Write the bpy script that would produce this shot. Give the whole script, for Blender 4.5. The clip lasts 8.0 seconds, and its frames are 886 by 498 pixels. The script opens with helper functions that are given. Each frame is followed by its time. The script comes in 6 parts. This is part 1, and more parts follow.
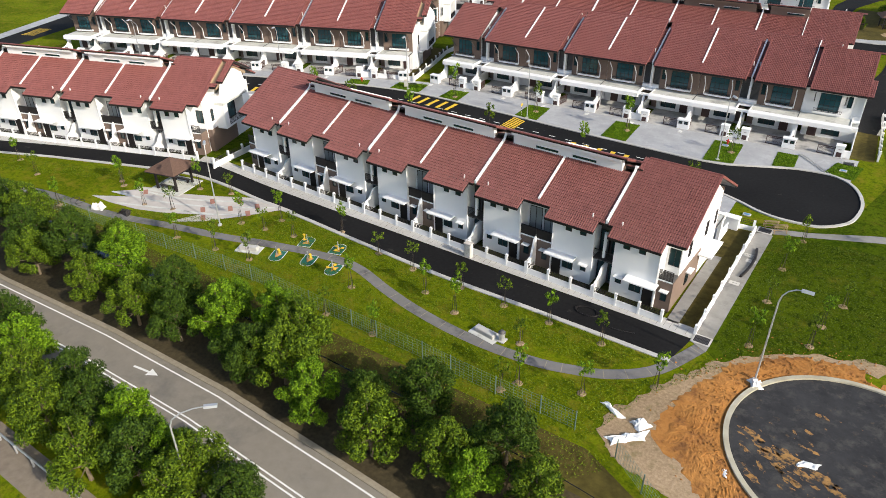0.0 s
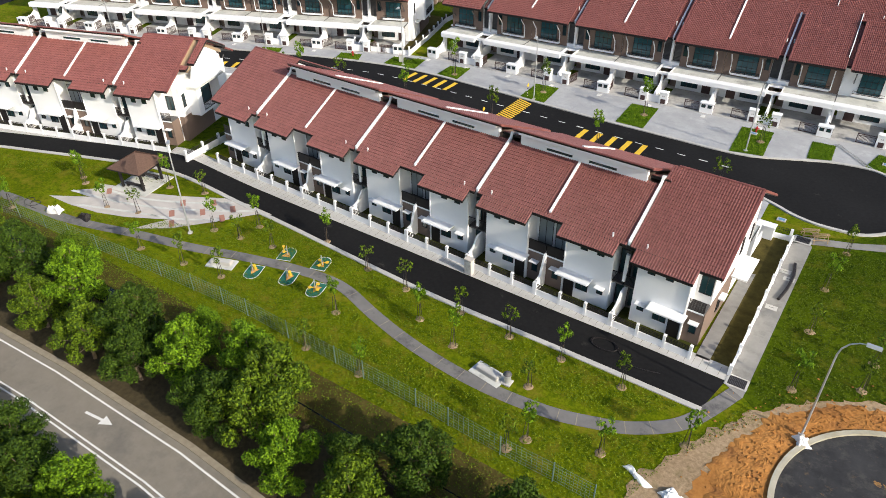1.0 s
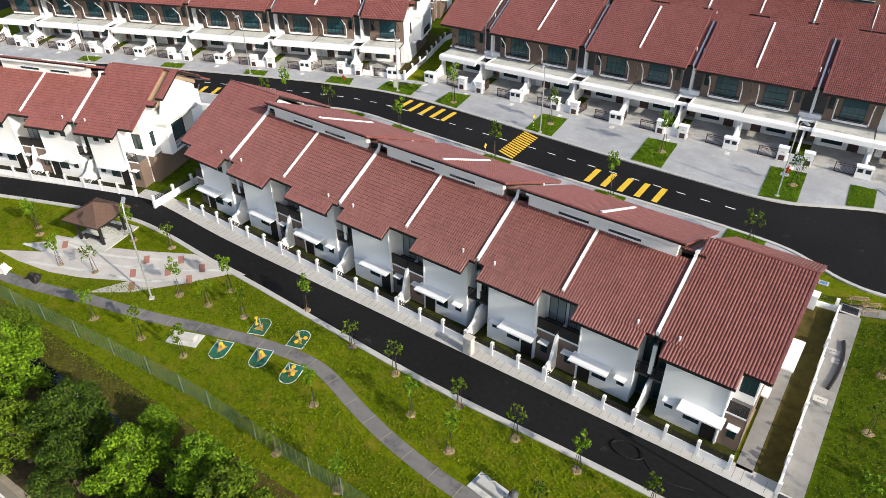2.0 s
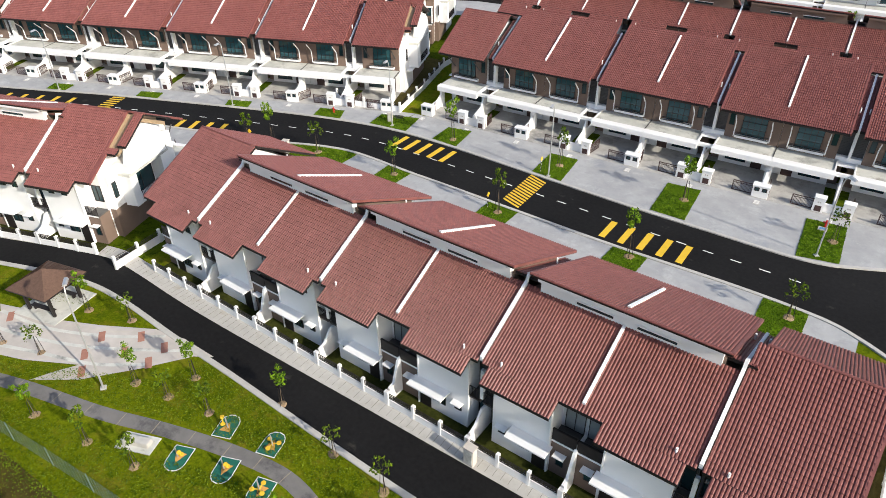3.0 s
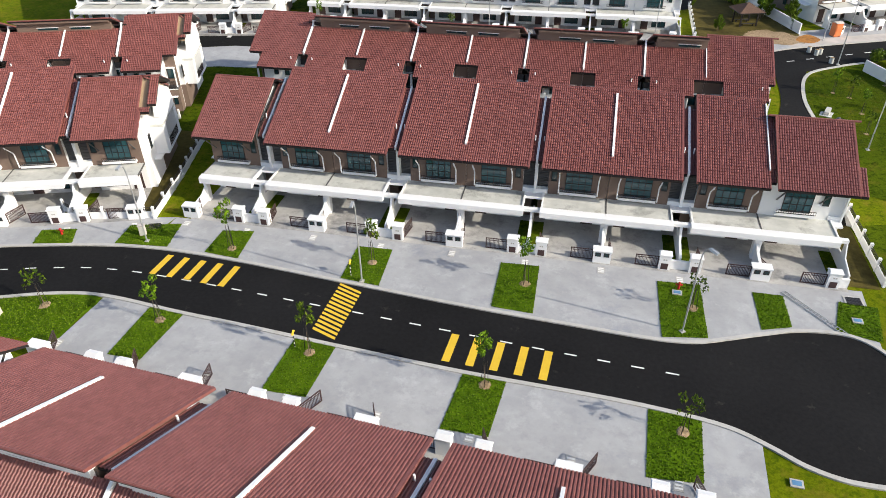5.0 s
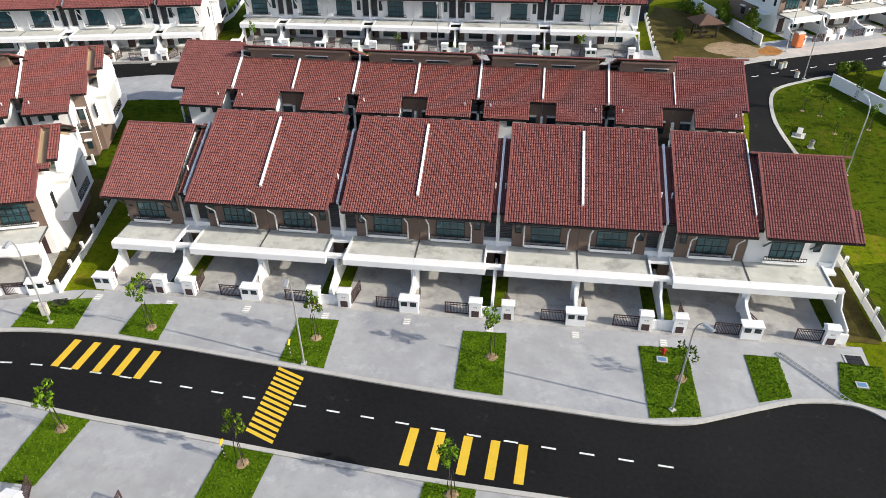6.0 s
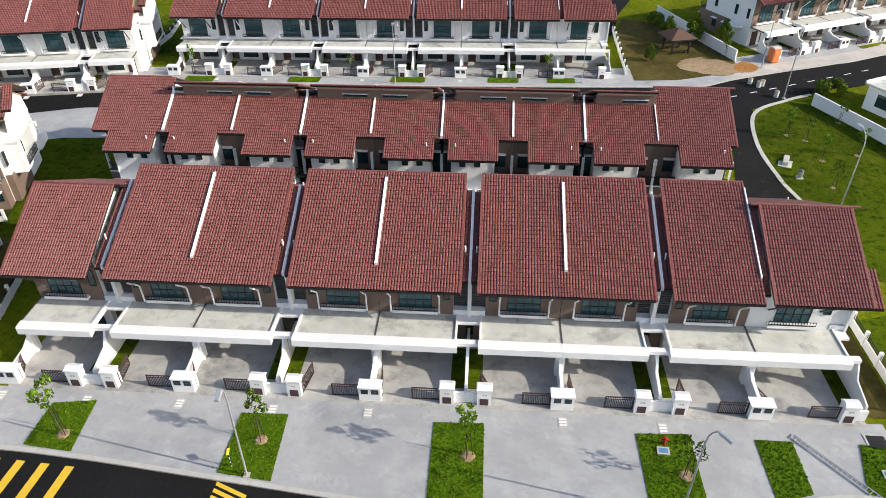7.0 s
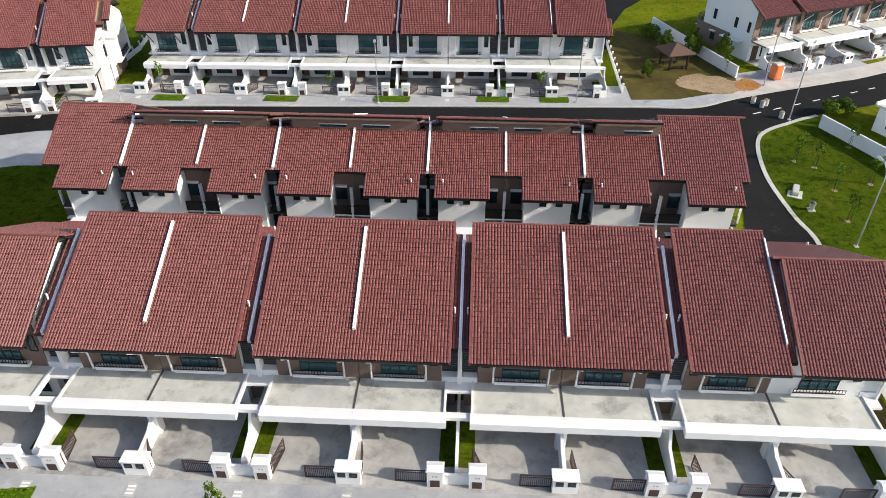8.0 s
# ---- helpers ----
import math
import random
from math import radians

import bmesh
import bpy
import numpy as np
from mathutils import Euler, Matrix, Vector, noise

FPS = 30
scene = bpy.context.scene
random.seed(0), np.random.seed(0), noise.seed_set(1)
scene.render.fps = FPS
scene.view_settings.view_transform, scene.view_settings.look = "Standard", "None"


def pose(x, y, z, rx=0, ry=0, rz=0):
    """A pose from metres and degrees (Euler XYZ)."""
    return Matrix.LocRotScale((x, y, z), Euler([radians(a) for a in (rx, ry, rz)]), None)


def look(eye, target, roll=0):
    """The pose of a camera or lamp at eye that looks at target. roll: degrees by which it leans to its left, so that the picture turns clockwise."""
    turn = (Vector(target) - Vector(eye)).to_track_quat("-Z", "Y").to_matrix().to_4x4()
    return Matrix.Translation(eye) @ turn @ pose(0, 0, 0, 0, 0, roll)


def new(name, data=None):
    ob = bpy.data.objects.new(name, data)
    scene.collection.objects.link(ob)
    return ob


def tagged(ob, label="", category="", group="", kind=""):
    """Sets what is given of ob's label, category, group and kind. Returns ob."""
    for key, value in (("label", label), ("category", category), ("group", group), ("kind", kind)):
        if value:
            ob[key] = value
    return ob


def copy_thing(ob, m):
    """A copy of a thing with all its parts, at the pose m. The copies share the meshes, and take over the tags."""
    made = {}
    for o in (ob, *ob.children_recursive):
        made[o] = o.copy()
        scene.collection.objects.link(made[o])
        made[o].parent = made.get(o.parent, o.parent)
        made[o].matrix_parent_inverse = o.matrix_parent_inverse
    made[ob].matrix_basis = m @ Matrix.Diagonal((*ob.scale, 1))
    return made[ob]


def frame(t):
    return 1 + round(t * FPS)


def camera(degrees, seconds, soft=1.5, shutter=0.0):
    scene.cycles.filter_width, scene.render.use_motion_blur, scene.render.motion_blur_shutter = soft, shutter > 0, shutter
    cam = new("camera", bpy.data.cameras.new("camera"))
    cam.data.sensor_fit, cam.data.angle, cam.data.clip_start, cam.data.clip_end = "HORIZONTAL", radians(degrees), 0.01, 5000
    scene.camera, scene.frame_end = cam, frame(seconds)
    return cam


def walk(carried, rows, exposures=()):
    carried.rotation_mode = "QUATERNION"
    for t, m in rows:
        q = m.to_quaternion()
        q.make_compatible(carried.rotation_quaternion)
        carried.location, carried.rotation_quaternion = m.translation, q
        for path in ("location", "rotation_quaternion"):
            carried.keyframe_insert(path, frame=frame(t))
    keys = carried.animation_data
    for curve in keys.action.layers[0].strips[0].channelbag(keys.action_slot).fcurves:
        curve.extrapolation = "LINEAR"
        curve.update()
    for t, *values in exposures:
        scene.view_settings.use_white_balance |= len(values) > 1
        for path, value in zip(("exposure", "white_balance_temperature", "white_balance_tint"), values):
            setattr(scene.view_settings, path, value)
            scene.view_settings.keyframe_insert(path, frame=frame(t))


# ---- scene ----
cam = camera(65.4, 8.0, soft=0.65)
PATH = [
    (0, (-1.545, -0.358, 35.815), (-2.506, 1.048, 34.768), -0.5),
    (0.5, (-4.098, 3.557, 35.876), (-5.032, 4.924, 34.755), -0.5),
    (1, (-6.627, 7.665, 35.997), (-7.551, 9.012, 34.843), -0.6),
    (1.5, (-9.187, 11.781, 36.085), (-10.112, 13.125, 34.927), -0.6),
    (3, (-16.954, 23.898, 36.356), (-17.881, 25.246, 35.206), -0.5),
    (3.5, (-19.8, 27.684, 36.523), (-20.683, 29.059, 35.37), -0.3),
    (4, (-22.486, 31.64, 36.586), (-23.246, 33.086, 35.431), -0.2),
    (4.5, (-24.437, 35.507, 36.807), (-25.024, 37.031, 35.654), -0.2),
    (5, (-25.4, 40.223, 36.836), (-25.824, 41.8, 35.68), -0.5),
    (6.5, (-28.012, 53.826, 36.908), (-28.282, 55.434, 35.75), -0.4),
    (7, (-28.683, 58.512, 36.989), (-28.887, 60.128, 35.828), -0.3),
    (7.5, (-29.233, 62.858, 36.95), (-29.403, 64.482, 35.795), -0.1),
    (8, (-29.492, 65.325, 37.071), (-29.658, 66.942, 35.906), 0.2),
]
walk(cam, [(t, look(eye, target, roll)) for t, eye, target, roll in PATH])

# ---- light ----
SUN_AZ, SUN_EL = radians(-8), radians(28)
world = bpy.data.worlds.new("sky")
scene.world = world
world.use_nodes = True
wn = world.node_tree.nodes
sky = wn.new("ShaderNodeTexSky")
sky.sky_type, sky.sun_disc = "NISHITA", False
sky.sun_elevation, sky.sun_rotation = SUN_EL, radians(90) - SUN_AZ
sky.air_density, sky.dust_density = 1.0, 2.0
world.node_tree.links.new(sky.outputs[0], wn["Background"].inputs[0])
wn["Background"].inputs[1].default_value = 0.165
sun = new("sun", bpy.data.lights.new("sun", "SUN"))
sun.data.energy, sun.data.angle, sun.data.color = 4.3, radians(0.6), (1.0, 0.92, 0.79)
sun_dir = Vector((math.cos(SUN_AZ) * math.cos(SUN_EL), math.sin(SUN_AZ) * math.cos(SUN_EL), math.sin(SUN_EL)))
sun.matrix_world = look(sun_dir * 60 + Vector((-30, 60, 0)), (-30, 60, 0))
scene.view_settings.exposure = 0.36


# ---- materials ----
def material(name, low, high, scale=1.0, rough=0.8, bump=0.1, detail=0.0, spec=0.3, metal=0.0, big=0.12):
    """A mottled surface: grain at scale (per metre) between two colours, a slow drift at big, and relief."""
    m = bpy.data.materials.new(name)
    m.use_nodes = True
    nt = m.node_tree
    b = nt.nodes["Principled BSDF"]
    geo = nt.nodes.new("ShaderNodeNewGeometry")
    n1, n2 = nt.nodes.new("ShaderNodeTexNoise"), nt.nodes.new("ShaderNodeTexNoise")
    n1.inputs["Scale"].default_value, n1.inputs["Detail"].default_value, n1.inputs["Roughness"].default_value = scale, 6, 0.65
    n2.inputs["Scale"].default_value, n2.inputs["Detail"].default_value = big, 4
    mix = nt.nodes.new("ShaderNodeMath")
    mix.operation = "MULTIPLY_ADD"
    mix.inputs[1].default_value = 0.55
    half = nt.nodes.new("ShaderNodeMath")
    half.operation = "MULTIPLY"
    half.inputs[1].default_value = 0.45
    ramp = nt.nodes.new("ShaderNodeValToRGB")
    ramp.color_ramp.elements[0].position, ramp.color_ramp.elements[1].position = 0.32, 0.68
    ramp.color_ramp.elements[0].color, ramp.color_ramp.elements[1].color = (*low, 1), (*high, 1)
    bp = nt.nodes.new("ShaderNodeBump")
    bp.inputs["Strength"].default_value, bp.inputs["Distance"].default_value = bump, 0.05
    L = nt.links.new
    L(geo.outputs["Position"], n1.inputs["Vector"]), L(geo.outputs["Position"], n2.inputs["Vector"])
    L(n2.outputs[0], half.inputs[0]), L(n1.outputs[0], mix.inputs[0]), L(half.outputs[0], mix.inputs[2])
    L(mix.outputs[0], ramp.inputs[0]), L(ramp.outputs[0], b.inputs["Base Color"])
    L(n1.outputs[0], bp.inputs["Height"]), L(bp.outputs[0], b.inputs["Normal"])
    b.inputs["Roughness"].default_value, b.inputs["Metallic"].default_value = rough, metal
    b.inputs["Specular IOR Level"].default_value = spec
    return m


GRASS = material("grass", (0.045, 0.068, 0.002), (0.17, 0.205, 0.006), 5.0, 0.95, 0.9, spec=0.02)
ASPHALT = material("asphalt", (0.007, 0.007, 0.0075), (0.017, 0.017, 0.0175), 3.0, 0.9, 0.3, spec=0.1)
HIGHWAY = material("worn_asphalt", (0.19, 0.17, 0.14), (0.24, 0.218, 0.182), 1.2, 0.85, 0.2)
PATHWAY = material("path_asphalt", (0.13, 0.125, 0.12), (0.2, 0.19, 0.182), 1.0, 0.85, 0.2)
CONCRETE = material("concrete", (0.29, 0.295, 0.305), (0.42, 0.425, 0.43), 0.5, 0.8, 0.15)
KERB = material("kerb_concrete", (0.38, 0.37, 0.345), (0.5, 0.49, 0.465), 2.0, 0.85, 0.2)
SLAB = material("slab_concrete", (0.45, 0.46, 0.43), (0.62, 0.62, 0.58), 0.8, 0.85, 0.15, big=0.4)
YARD = material("yard_cement", (0.3, 0.295, 0.28), (0.47, 0.46, 0.44), 0.9, 0.8, 0.15, big=0.4)
WHITE = material("white_paint", (0.74, 0.75, 0.765), (0.81, 0.81, 0.805), 0.7, 0.6, 0.05)
BROWN = material("brown_paint", (0.155, 0.108, 0.085), (0.195, 0.142, 0.114), 0.7, 0.7, 0.05)
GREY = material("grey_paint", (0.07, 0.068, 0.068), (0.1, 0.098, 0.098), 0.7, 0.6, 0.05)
DARK = material("dark_metal", (0.02, 0.017, 0.017), (0.035, 0.03, 0.03), 2.0, 0.45, 0.02, metal=0.3)
MAROON = material("maroon_metal", (0.05, 0.03, 0.03), (0.07, 0.04, 0.038), 2.0, 0.45, 0.02)
SOIL = material("red_soil", (0.25, 0.1, 0.02), (0.47, 0.22, 0.06), 2.4, 0.95, 0.6)
YELLOW = material("yellow_paint", (0.62, 0.4, 0.03), (0.75, 0.5, 0.04), 1.5, 0.7, 0.1)
LINE = material("white_line", (0.62, 0.62, 0.6), (0.8, 0.8, 0.78), 1.5, 0.7, 0.1)
GLASS = material("window_glass", (0.008, 0.024, 0.03), (0.018, 0.05, 0.056), 0.8, 0.08, 0.0, spec=0.6)
LAWN = material("lawn", (0.035, 0.08, 0.003), (0.11, 0.19, 0.007), 5.0, 0.95, 0.9, spec=0.02, big=0.8)
TAN = material("tan_plaster", (0.3, 0.22, 0.14), (0.36, 0.27, 0.18), 0.8, 0.8, 0.05)
# back yard grass, darkened for the shade between fence and house
SHADED_YARD_GRASS = material("shaded_yard_grass", (0.012, 0.018, 0.004), (0.06, 0.065, 0.014), 3.0, 0.95, 0.9, spec=0.05, big=0.5)
# litter under the trees: their shade is mixed into this dark colour
SHADED_LITTER = material("shaded_litter", (0.022, 0.018, 0.009), (0.085, 0.065, 0.03), 3.0, 0.95, 0.8)
ROUGH = material("rough_grass", (0.035, 0.03, 0.008), (0.11, 0.088, 0.022), 1.3, 0.95, 1.0, spec=0.1, big=0.2)
PALE = material("pale_paving", (0.4, 0.37, 0.34), (0.54, 0.5, 0.46), 0.6, 0.85, 0.1, big=0.3)
BRICKRED = material("red_paving", (0.3, 0.14, 0.1), (0.4, 0.2, 0.15), 4.0, 0.85, 0.3)
TRACKED = material("tracked_soil", (0.16, 0.09, 0.03), (0.42, 0.23, 0.075), 3.5, 0.95, 0.5)
MULCH = material("dry_mulch", (0.17, 0.115, 0.06), (0.45, 0.33, 0.21), 4.0, 0.95, 0.9)
WATER = material("dark_water", (0.004, 0.006, 0.012), (0.008, 0.01, 0.018), 0.8, 0.08, 0.02, spec=0.5)
GREENPAD = material("green_rubber", (0.01, 0.1, 0.07), (0.02, 0.14, 0.1), 3.0, 0.85, 0.1)
TANPAD = material("tan_rubber", (0.5, 0.27, 0.07), (0.58, 0.33, 0.1), 3.0, 0.85, 0.1)
SHINGLE = material("brown_shingle", (0.07, 0.04, 0.03), (0.14, 0.085, 0.062), 5.0, 0.85, 0.6)
PLASTIC = material("white_sheet", (0.62, 0.63, 0.64), (0.82, 0.82, 0.8), 2.0, 0.5, 0.4)
RED = material("red_paint", (0.4, 0.015, 0.015), (0.5, 0.03, 0.025), 3.0, 0.4, 0.02)
ORANGE = material("orange_plastic", (0.6, 0.16, 0.05), (0.7, 0.22, 0.08), 2.0, 0.5, 0.02)
FENCE = material("green_wire", (0.1, 0.16, 0.13), (0.16, 0.22, 0.18), 2.0, 0.5, 0.02)
DIRTY = material("dusty_asphalt", (0.012, 0.012, 0.014), (0.04, 0.04, 0.042), 0.9, 0.85, 0.3, big=0.35)
BARK = material("bark", (0.1, 0.075, 0.05), (0.2, 0.16, 0.11), 6.0, 0.9, 0.4)
PATHGREY = material("weathered_path", (0.19, 0.185, 0.172), (0.29, 0.28, 0.262), 0.9, 0.85, 0.2)
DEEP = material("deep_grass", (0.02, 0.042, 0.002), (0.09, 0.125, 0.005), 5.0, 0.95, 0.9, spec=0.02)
TEAL = material("teal_glass", (0.018, 0.06, 0.072), (0.035, 0.11, 0.13), 0.8, 0.08, 0.0, spec=0.6)
CURTAIN = material("curtained_glass", (0.2, 0.23, 0.24), (0.32, 0.35, 0.36), 0.9, 0.1, 0.0, spec=0.6)
VERGE_DIRT = material("dirty_concrete", (0.2, 0.17, 0.12), (0.34, 0.3, 0.23), 2.5, 0.9, 0.4)
STEEL = material("galvanised_steel", (0.42, 0.43, 0.44), (0.55, 0.56, 0.57), 3.0, 0.45, 0.02, metal=0.6)


def tile_material():
    m = bpy.data.materials.new("roof_tile")
    m.use_nodes = True
    nt = m.node_tree
    b = nt.nodes["Principled BSDF"]
    L = nt.links.new
    tc = nt.nodes.new("ShaderNodeTexCoord")
    info = nt.nodes.new("ShaderNodeObjectInfo")
    cell = nt.nodes.new("ShaderNodeVectorMath")
    cell.operation = "DIVIDE"
    cell.inputs[1].default_value = (0.2, 0.35, 50.0)
    fl = nt.nodes.new("ShaderNodeVectorMath")
    fl.operation = "FLOOR"
    wnz = nt.nodes.new("ShaderNodeTexWhiteNoise")
    wnz.noise_dimensions = "4D"
    ns = nt.nodes.new("ShaderNodeTexNoise")
    ns.inputs["Scale"].default_value, ns.inputs["Detail"].default_value = 0.7, 5
    add = nt.nodes.new("ShaderNodeMath")
    add.operation = "MULTIPLY_ADD"
    add.inputs[1].default_value = 0.5
    half = nt.nodes.new("ShaderNodeMath")
    half.operation = "MULTIPLY"
    half.inputs[1].default_value = 0.3
    ramp = nt.nodes.new("ShaderNodeValToRGB")
    ramp.color_ramp.elements[0].position, ramp.color_ramp.elements[1].position = 0.05, 0.75
    ramp.color_ramp.elements[0].color, ramp.color_ramp.elements[1].color = (0.14, 0.044, 0.038, 1), (0.245, 0.09, 0.079, 1)
    L(tc.outputs["Object"], cell.inputs[0]), L(cell.outputs[0], fl.inputs[0]), L(fl.outputs[0], wnz.inputs["Vector"])
    L(info.outputs["Random"], wnz.inputs["W"]), L(tc.outputs["Object"], ns.inputs["Vector"])
    L(wnz.outputs["Value"], half.inputs[0]), L(ns.outputs[0], add.inputs[0]), L(half.outputs[0], add.inputs[2])
    L(add.outputs[0], ramp.inputs[0]), L(ramp.outputs[0], b.inputs["Base Color"])
    b.inputs["Roughness"].default_value, b.inputs["Specular IOR Level"].default_value = 0.45, 0.4
    return m


TILE = tile_material()


def add_patches(m, colour, scale, low, high):
    """Patches of another colour with ragged edges over a material."""
    nt = m.node_tree
    b = nt.nodes["Principled BSDF"]
    old = b.inputs["Base Color"].links[0].from_socket
    geo = nt.nodes.new("ShaderNodeNewGeometry")
    n = nt.nodes.new("ShaderNodeTexNoise")
    n.inputs["Scale"].default_value, n.inputs["Detail"].default_value, n.inputs["Roughness"].default_value = scale, 9, 0.7
    ramp = nt.nodes.new("ShaderNodeValToRGB")
    ramp.color_ramp.elements[0].position, ramp.color_ramp.elements[1].position = low, high
    mix = nt.nodes.new("ShaderNodeMix")
    mix.data_type = "RGBA"
    mix.inputs[7].default_value = (*colour, 1)
    nt.links.new(geo.outputs["Position"], n.inputs["Vector"])
    nt.links.new(n.outputs[0], ramp.inputs[0])
    nt.links.new(ramp.outputs[0], mix.inputs[0])
    nt.links.new(old, mix.inputs[6])
    nt.links.new(mix.outputs[2], b.inputs["Base Color"])


add_patches(DIRTY, (0.09, 0.085, 0.075), 0.8, 0.5, 0.8)
add_patches(TRACKED, (0.035, 0.034, 0.034), 2.0, 0.46, 0.56)
add_patches(DIRTY, (0.2, 0.125, 0.05), 1.3, 0.6, 0.85)
add_patches(YARD, (0.15, 0.15, 0.15), 0.35, 0.5, 0.72)
add_patches(SLAB, (0.19, 0.19, 0.18), 0.35, 0.52, 0.7)
add_patches(GRASS, (0.035, 0.07, 0.003), 1.6, 0.48, 0.7)
add_patches(GRASS, (0.2, 0.155, 0.02), 0.6, 0.5, 0.76)
add_patches(GRASS, (0.26, 0.18, 0.08), 0.9, 0.68, 0.78)
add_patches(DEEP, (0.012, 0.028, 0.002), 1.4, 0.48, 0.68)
add_patches(DEEP, (0.13, 0.115, 0.014), 0.5, 0.53, 0.78)
add_patches(PATHGREY, (0.13, 0.125, 0.11), 0.5, 0.52, 0.75)
add_patches(CONCRETE, (0.3, 0.305, 0.315), 0.9, 0.5, 0.72)
add_patches(CONCRETE, (0.47, 0.475, 0.48), 0.55, 0.54, 0.74)
add_patches(CONCRETE, (0.22, 0.24, 0.28), 0.16, 0.58, 0.76)
add_patches(SLAB, (0.26, 0.24, 0.18), 0.6, 0.6, 0.78)
add_patches(ASPHALT, (0.075, 0.07, 0.06), 0.5, 0.62, 0.82)
add_patches(PATHWAY, (0.05, 0.05, 0.055), 0.4, 0.52, 0.7)
add_patches(HIGHWAY, (0.12, 0.113, 0.103), 0.25, 0.5, 0.75)
add_patches(SOIL, (0.15, 0.062, 0.022), 0.55, 0.5, 0.7)
add_patches(MULCH, (0.13, 0.11, 0.04), 0.8, 0.52, 0.75)
add_patches(KERB, (0.36, 0.33, 0.27), 0.7, 0.55, 0.75)


def leaf_material(name, low, high):
    m = bpy.data.materials.new(name)
    m.use_nodes = True
    nt = m.node_tree
    b = nt.nodes["Principled BSDF"]
    geo = nt.nodes.new("ShaderNodeNewGeometry")
    ramp = nt.nodes.new("ShaderNodeValToRGB")
    ramp.color_ramp.elements[0].color, ramp.color_ramp.elements[1].color = (*low, 1), (*high, 1)
    nt.links.new(geo.outputs["Random Per Island"], ramp.inputs[0])
    nt.links.new(ramp.outputs[0], b.inputs["Base Color"])
    b.inputs["Roughness"].default_value, b.inputs["Specular IOR Level"].default_value = 0.7, 0.15
    return m


LEAF = leaf_material("leaves", (0.014, 0.036, 0.003), (0.125, 0.19, 0.007))
LEAF_DARK = leaf_material("dark_leaves", (0.009, 0.026, 0.003), (0.06, 0.105, 0.007))
LEAF_BRIGHT = leaf_material("bright_leaves", (0.024, 0.065, 0.003), (0.165, 0.285, 0.008))


# ---- mesh tools ----
def ground_z(x, y):
    s = min(1, max(0, (y - 112) / 38))
    return 1.1 * s * s * (3 - 2 * s) - 1.4 * min(1, max(0, (28 - y) / 3.4))


def part(name, bm, mat, parent=None, label=""):
    me = bpy.data.meshes.new(name)
    bm.to_mesh(me)
    bm.free()
    me.materials.append(mat)
    ob = new(name, me)
    ob.parent = parent
    return tagged(ob, label)


def box(bm, x0, x1, y0, y1, z0, z1):
    x0, x1 = min(x0, x1), max(x0, x1)
    y0, y1 = min(y0, y1), max(y0, y1)
    v = [bm.verts.new(p) for p in ((x0, y0, z0), (x1, y0, z0), (x1, y1, z0), (x0, y1, z0), (x0, y0, z1), (x1, y0, z1), (x1, y1, z1), (x0, y1, z1))]
    for f in ((3, 2, 1, 0), (4, 5, 6, 7), (0, 1, 5, 4), (1, 2, 6, 5), (2, 3, 7, 6), (3, 0, 4, 7)):
        bm.faces.new([v[i] for i in f])


def boxes(*rows):
    bm = bmesh.new()
    for r in rows:
        box(bm, *r)
    return bm


def prism(bm, section, x0, x1):
    """A solid with the given (y, z) outline, from x0 to x1."""
    a = [bm.verts.new((min(x0, x1), y, z)) for y, z in section]
    b = [bm.verts.new((max(x0, x1), y, z)) for y, z in section]
    faces = [bm.faces.new(a), bm.faces.new(b[::-1])]
    for i in range(len(section)):
        j = (i + 1) % len(section)
        faces.append(bm.faces.new((a[i], b[i], b[j], a[j])))
    bmesh.ops.recalc_face_normals(bm, faces=faces)


def prisms(section, x0, x1):
    bm = bmesh.new()
    prism(bm, section, x0, x1)
    return bm


def rod(bm, p, q, r, sides=6, r2=None):
    p, q = Vector(p), Vector(q)
    d = (q - p).normalized()
    s = d.cross(Vector((0.3, 0.2, 1) if abs(d.z) < 0.9 else (1, 0.1, 0))).normalized()
    t = d.cross(s)
    r2 = r if r2 is None else r2
    ring = [[bm.verts.new(c + (s * math.cos(k * math.tau / sides) + t * math.sin(k * math.tau / sides)) * rr) for k in range(sides)] for c, rr in ((p, r), (q, r2))]
    for k in range(sides):
        j = (k + 1) % sides
        bm.faces.new((ring[0][k], ring[0][j], ring[1][j], ring[1][k]))
    bm.faces.new(ring[0][::-1])
    bm.faces.new(ring[1])


def curve_points(points, steps=6, closed=False):
    """A smooth line through the points."""
    out, n = [], len(points)
    for i in range(n if closed else n - 1):
        p = [points[(i + k) % n] if closed else points[min(max(i + k, 0), n - 1)] for k in (-1, 0, 1, 2)]
        for s in range(steps):
            t = s / steps
            out.append(tuple(0.5 * (2 * b + (c - a) * t + (2 * a - 5 * b + 4 * c - d) * t * t + (3 * b - a - 3 * c + d) * t ** 3) for a, b, c, d in zip(*p)))
    if not closed:
        out.append(tuple(points[-1]))
    return out


def ragged(outline, amount, seed):
    """The outline with short uneven bays and points along it."""
    out = []
    for a, b in zip(outline, outline[1:] + outline[:1]):
        n = max(1, min(40, round(math.dist(a, b) / 0.35)))
        for k in range(n):
            p = Vector((a[0] + (b[0] - a[0]) * k / n, a[1] + (b[1] - a[1]) * k / n, seed))
            out.append((p.x + amount * (noise.noise(p * 0.9) + 0.6 * noise.noise(p * 2.7)), p.y + amount * (noise.noise(p * 0.9 + Vector((7, 3, 1))) + 0.6 * noise.noise(p * 2.7 + Vector((2, 9, 4))))))
    return out


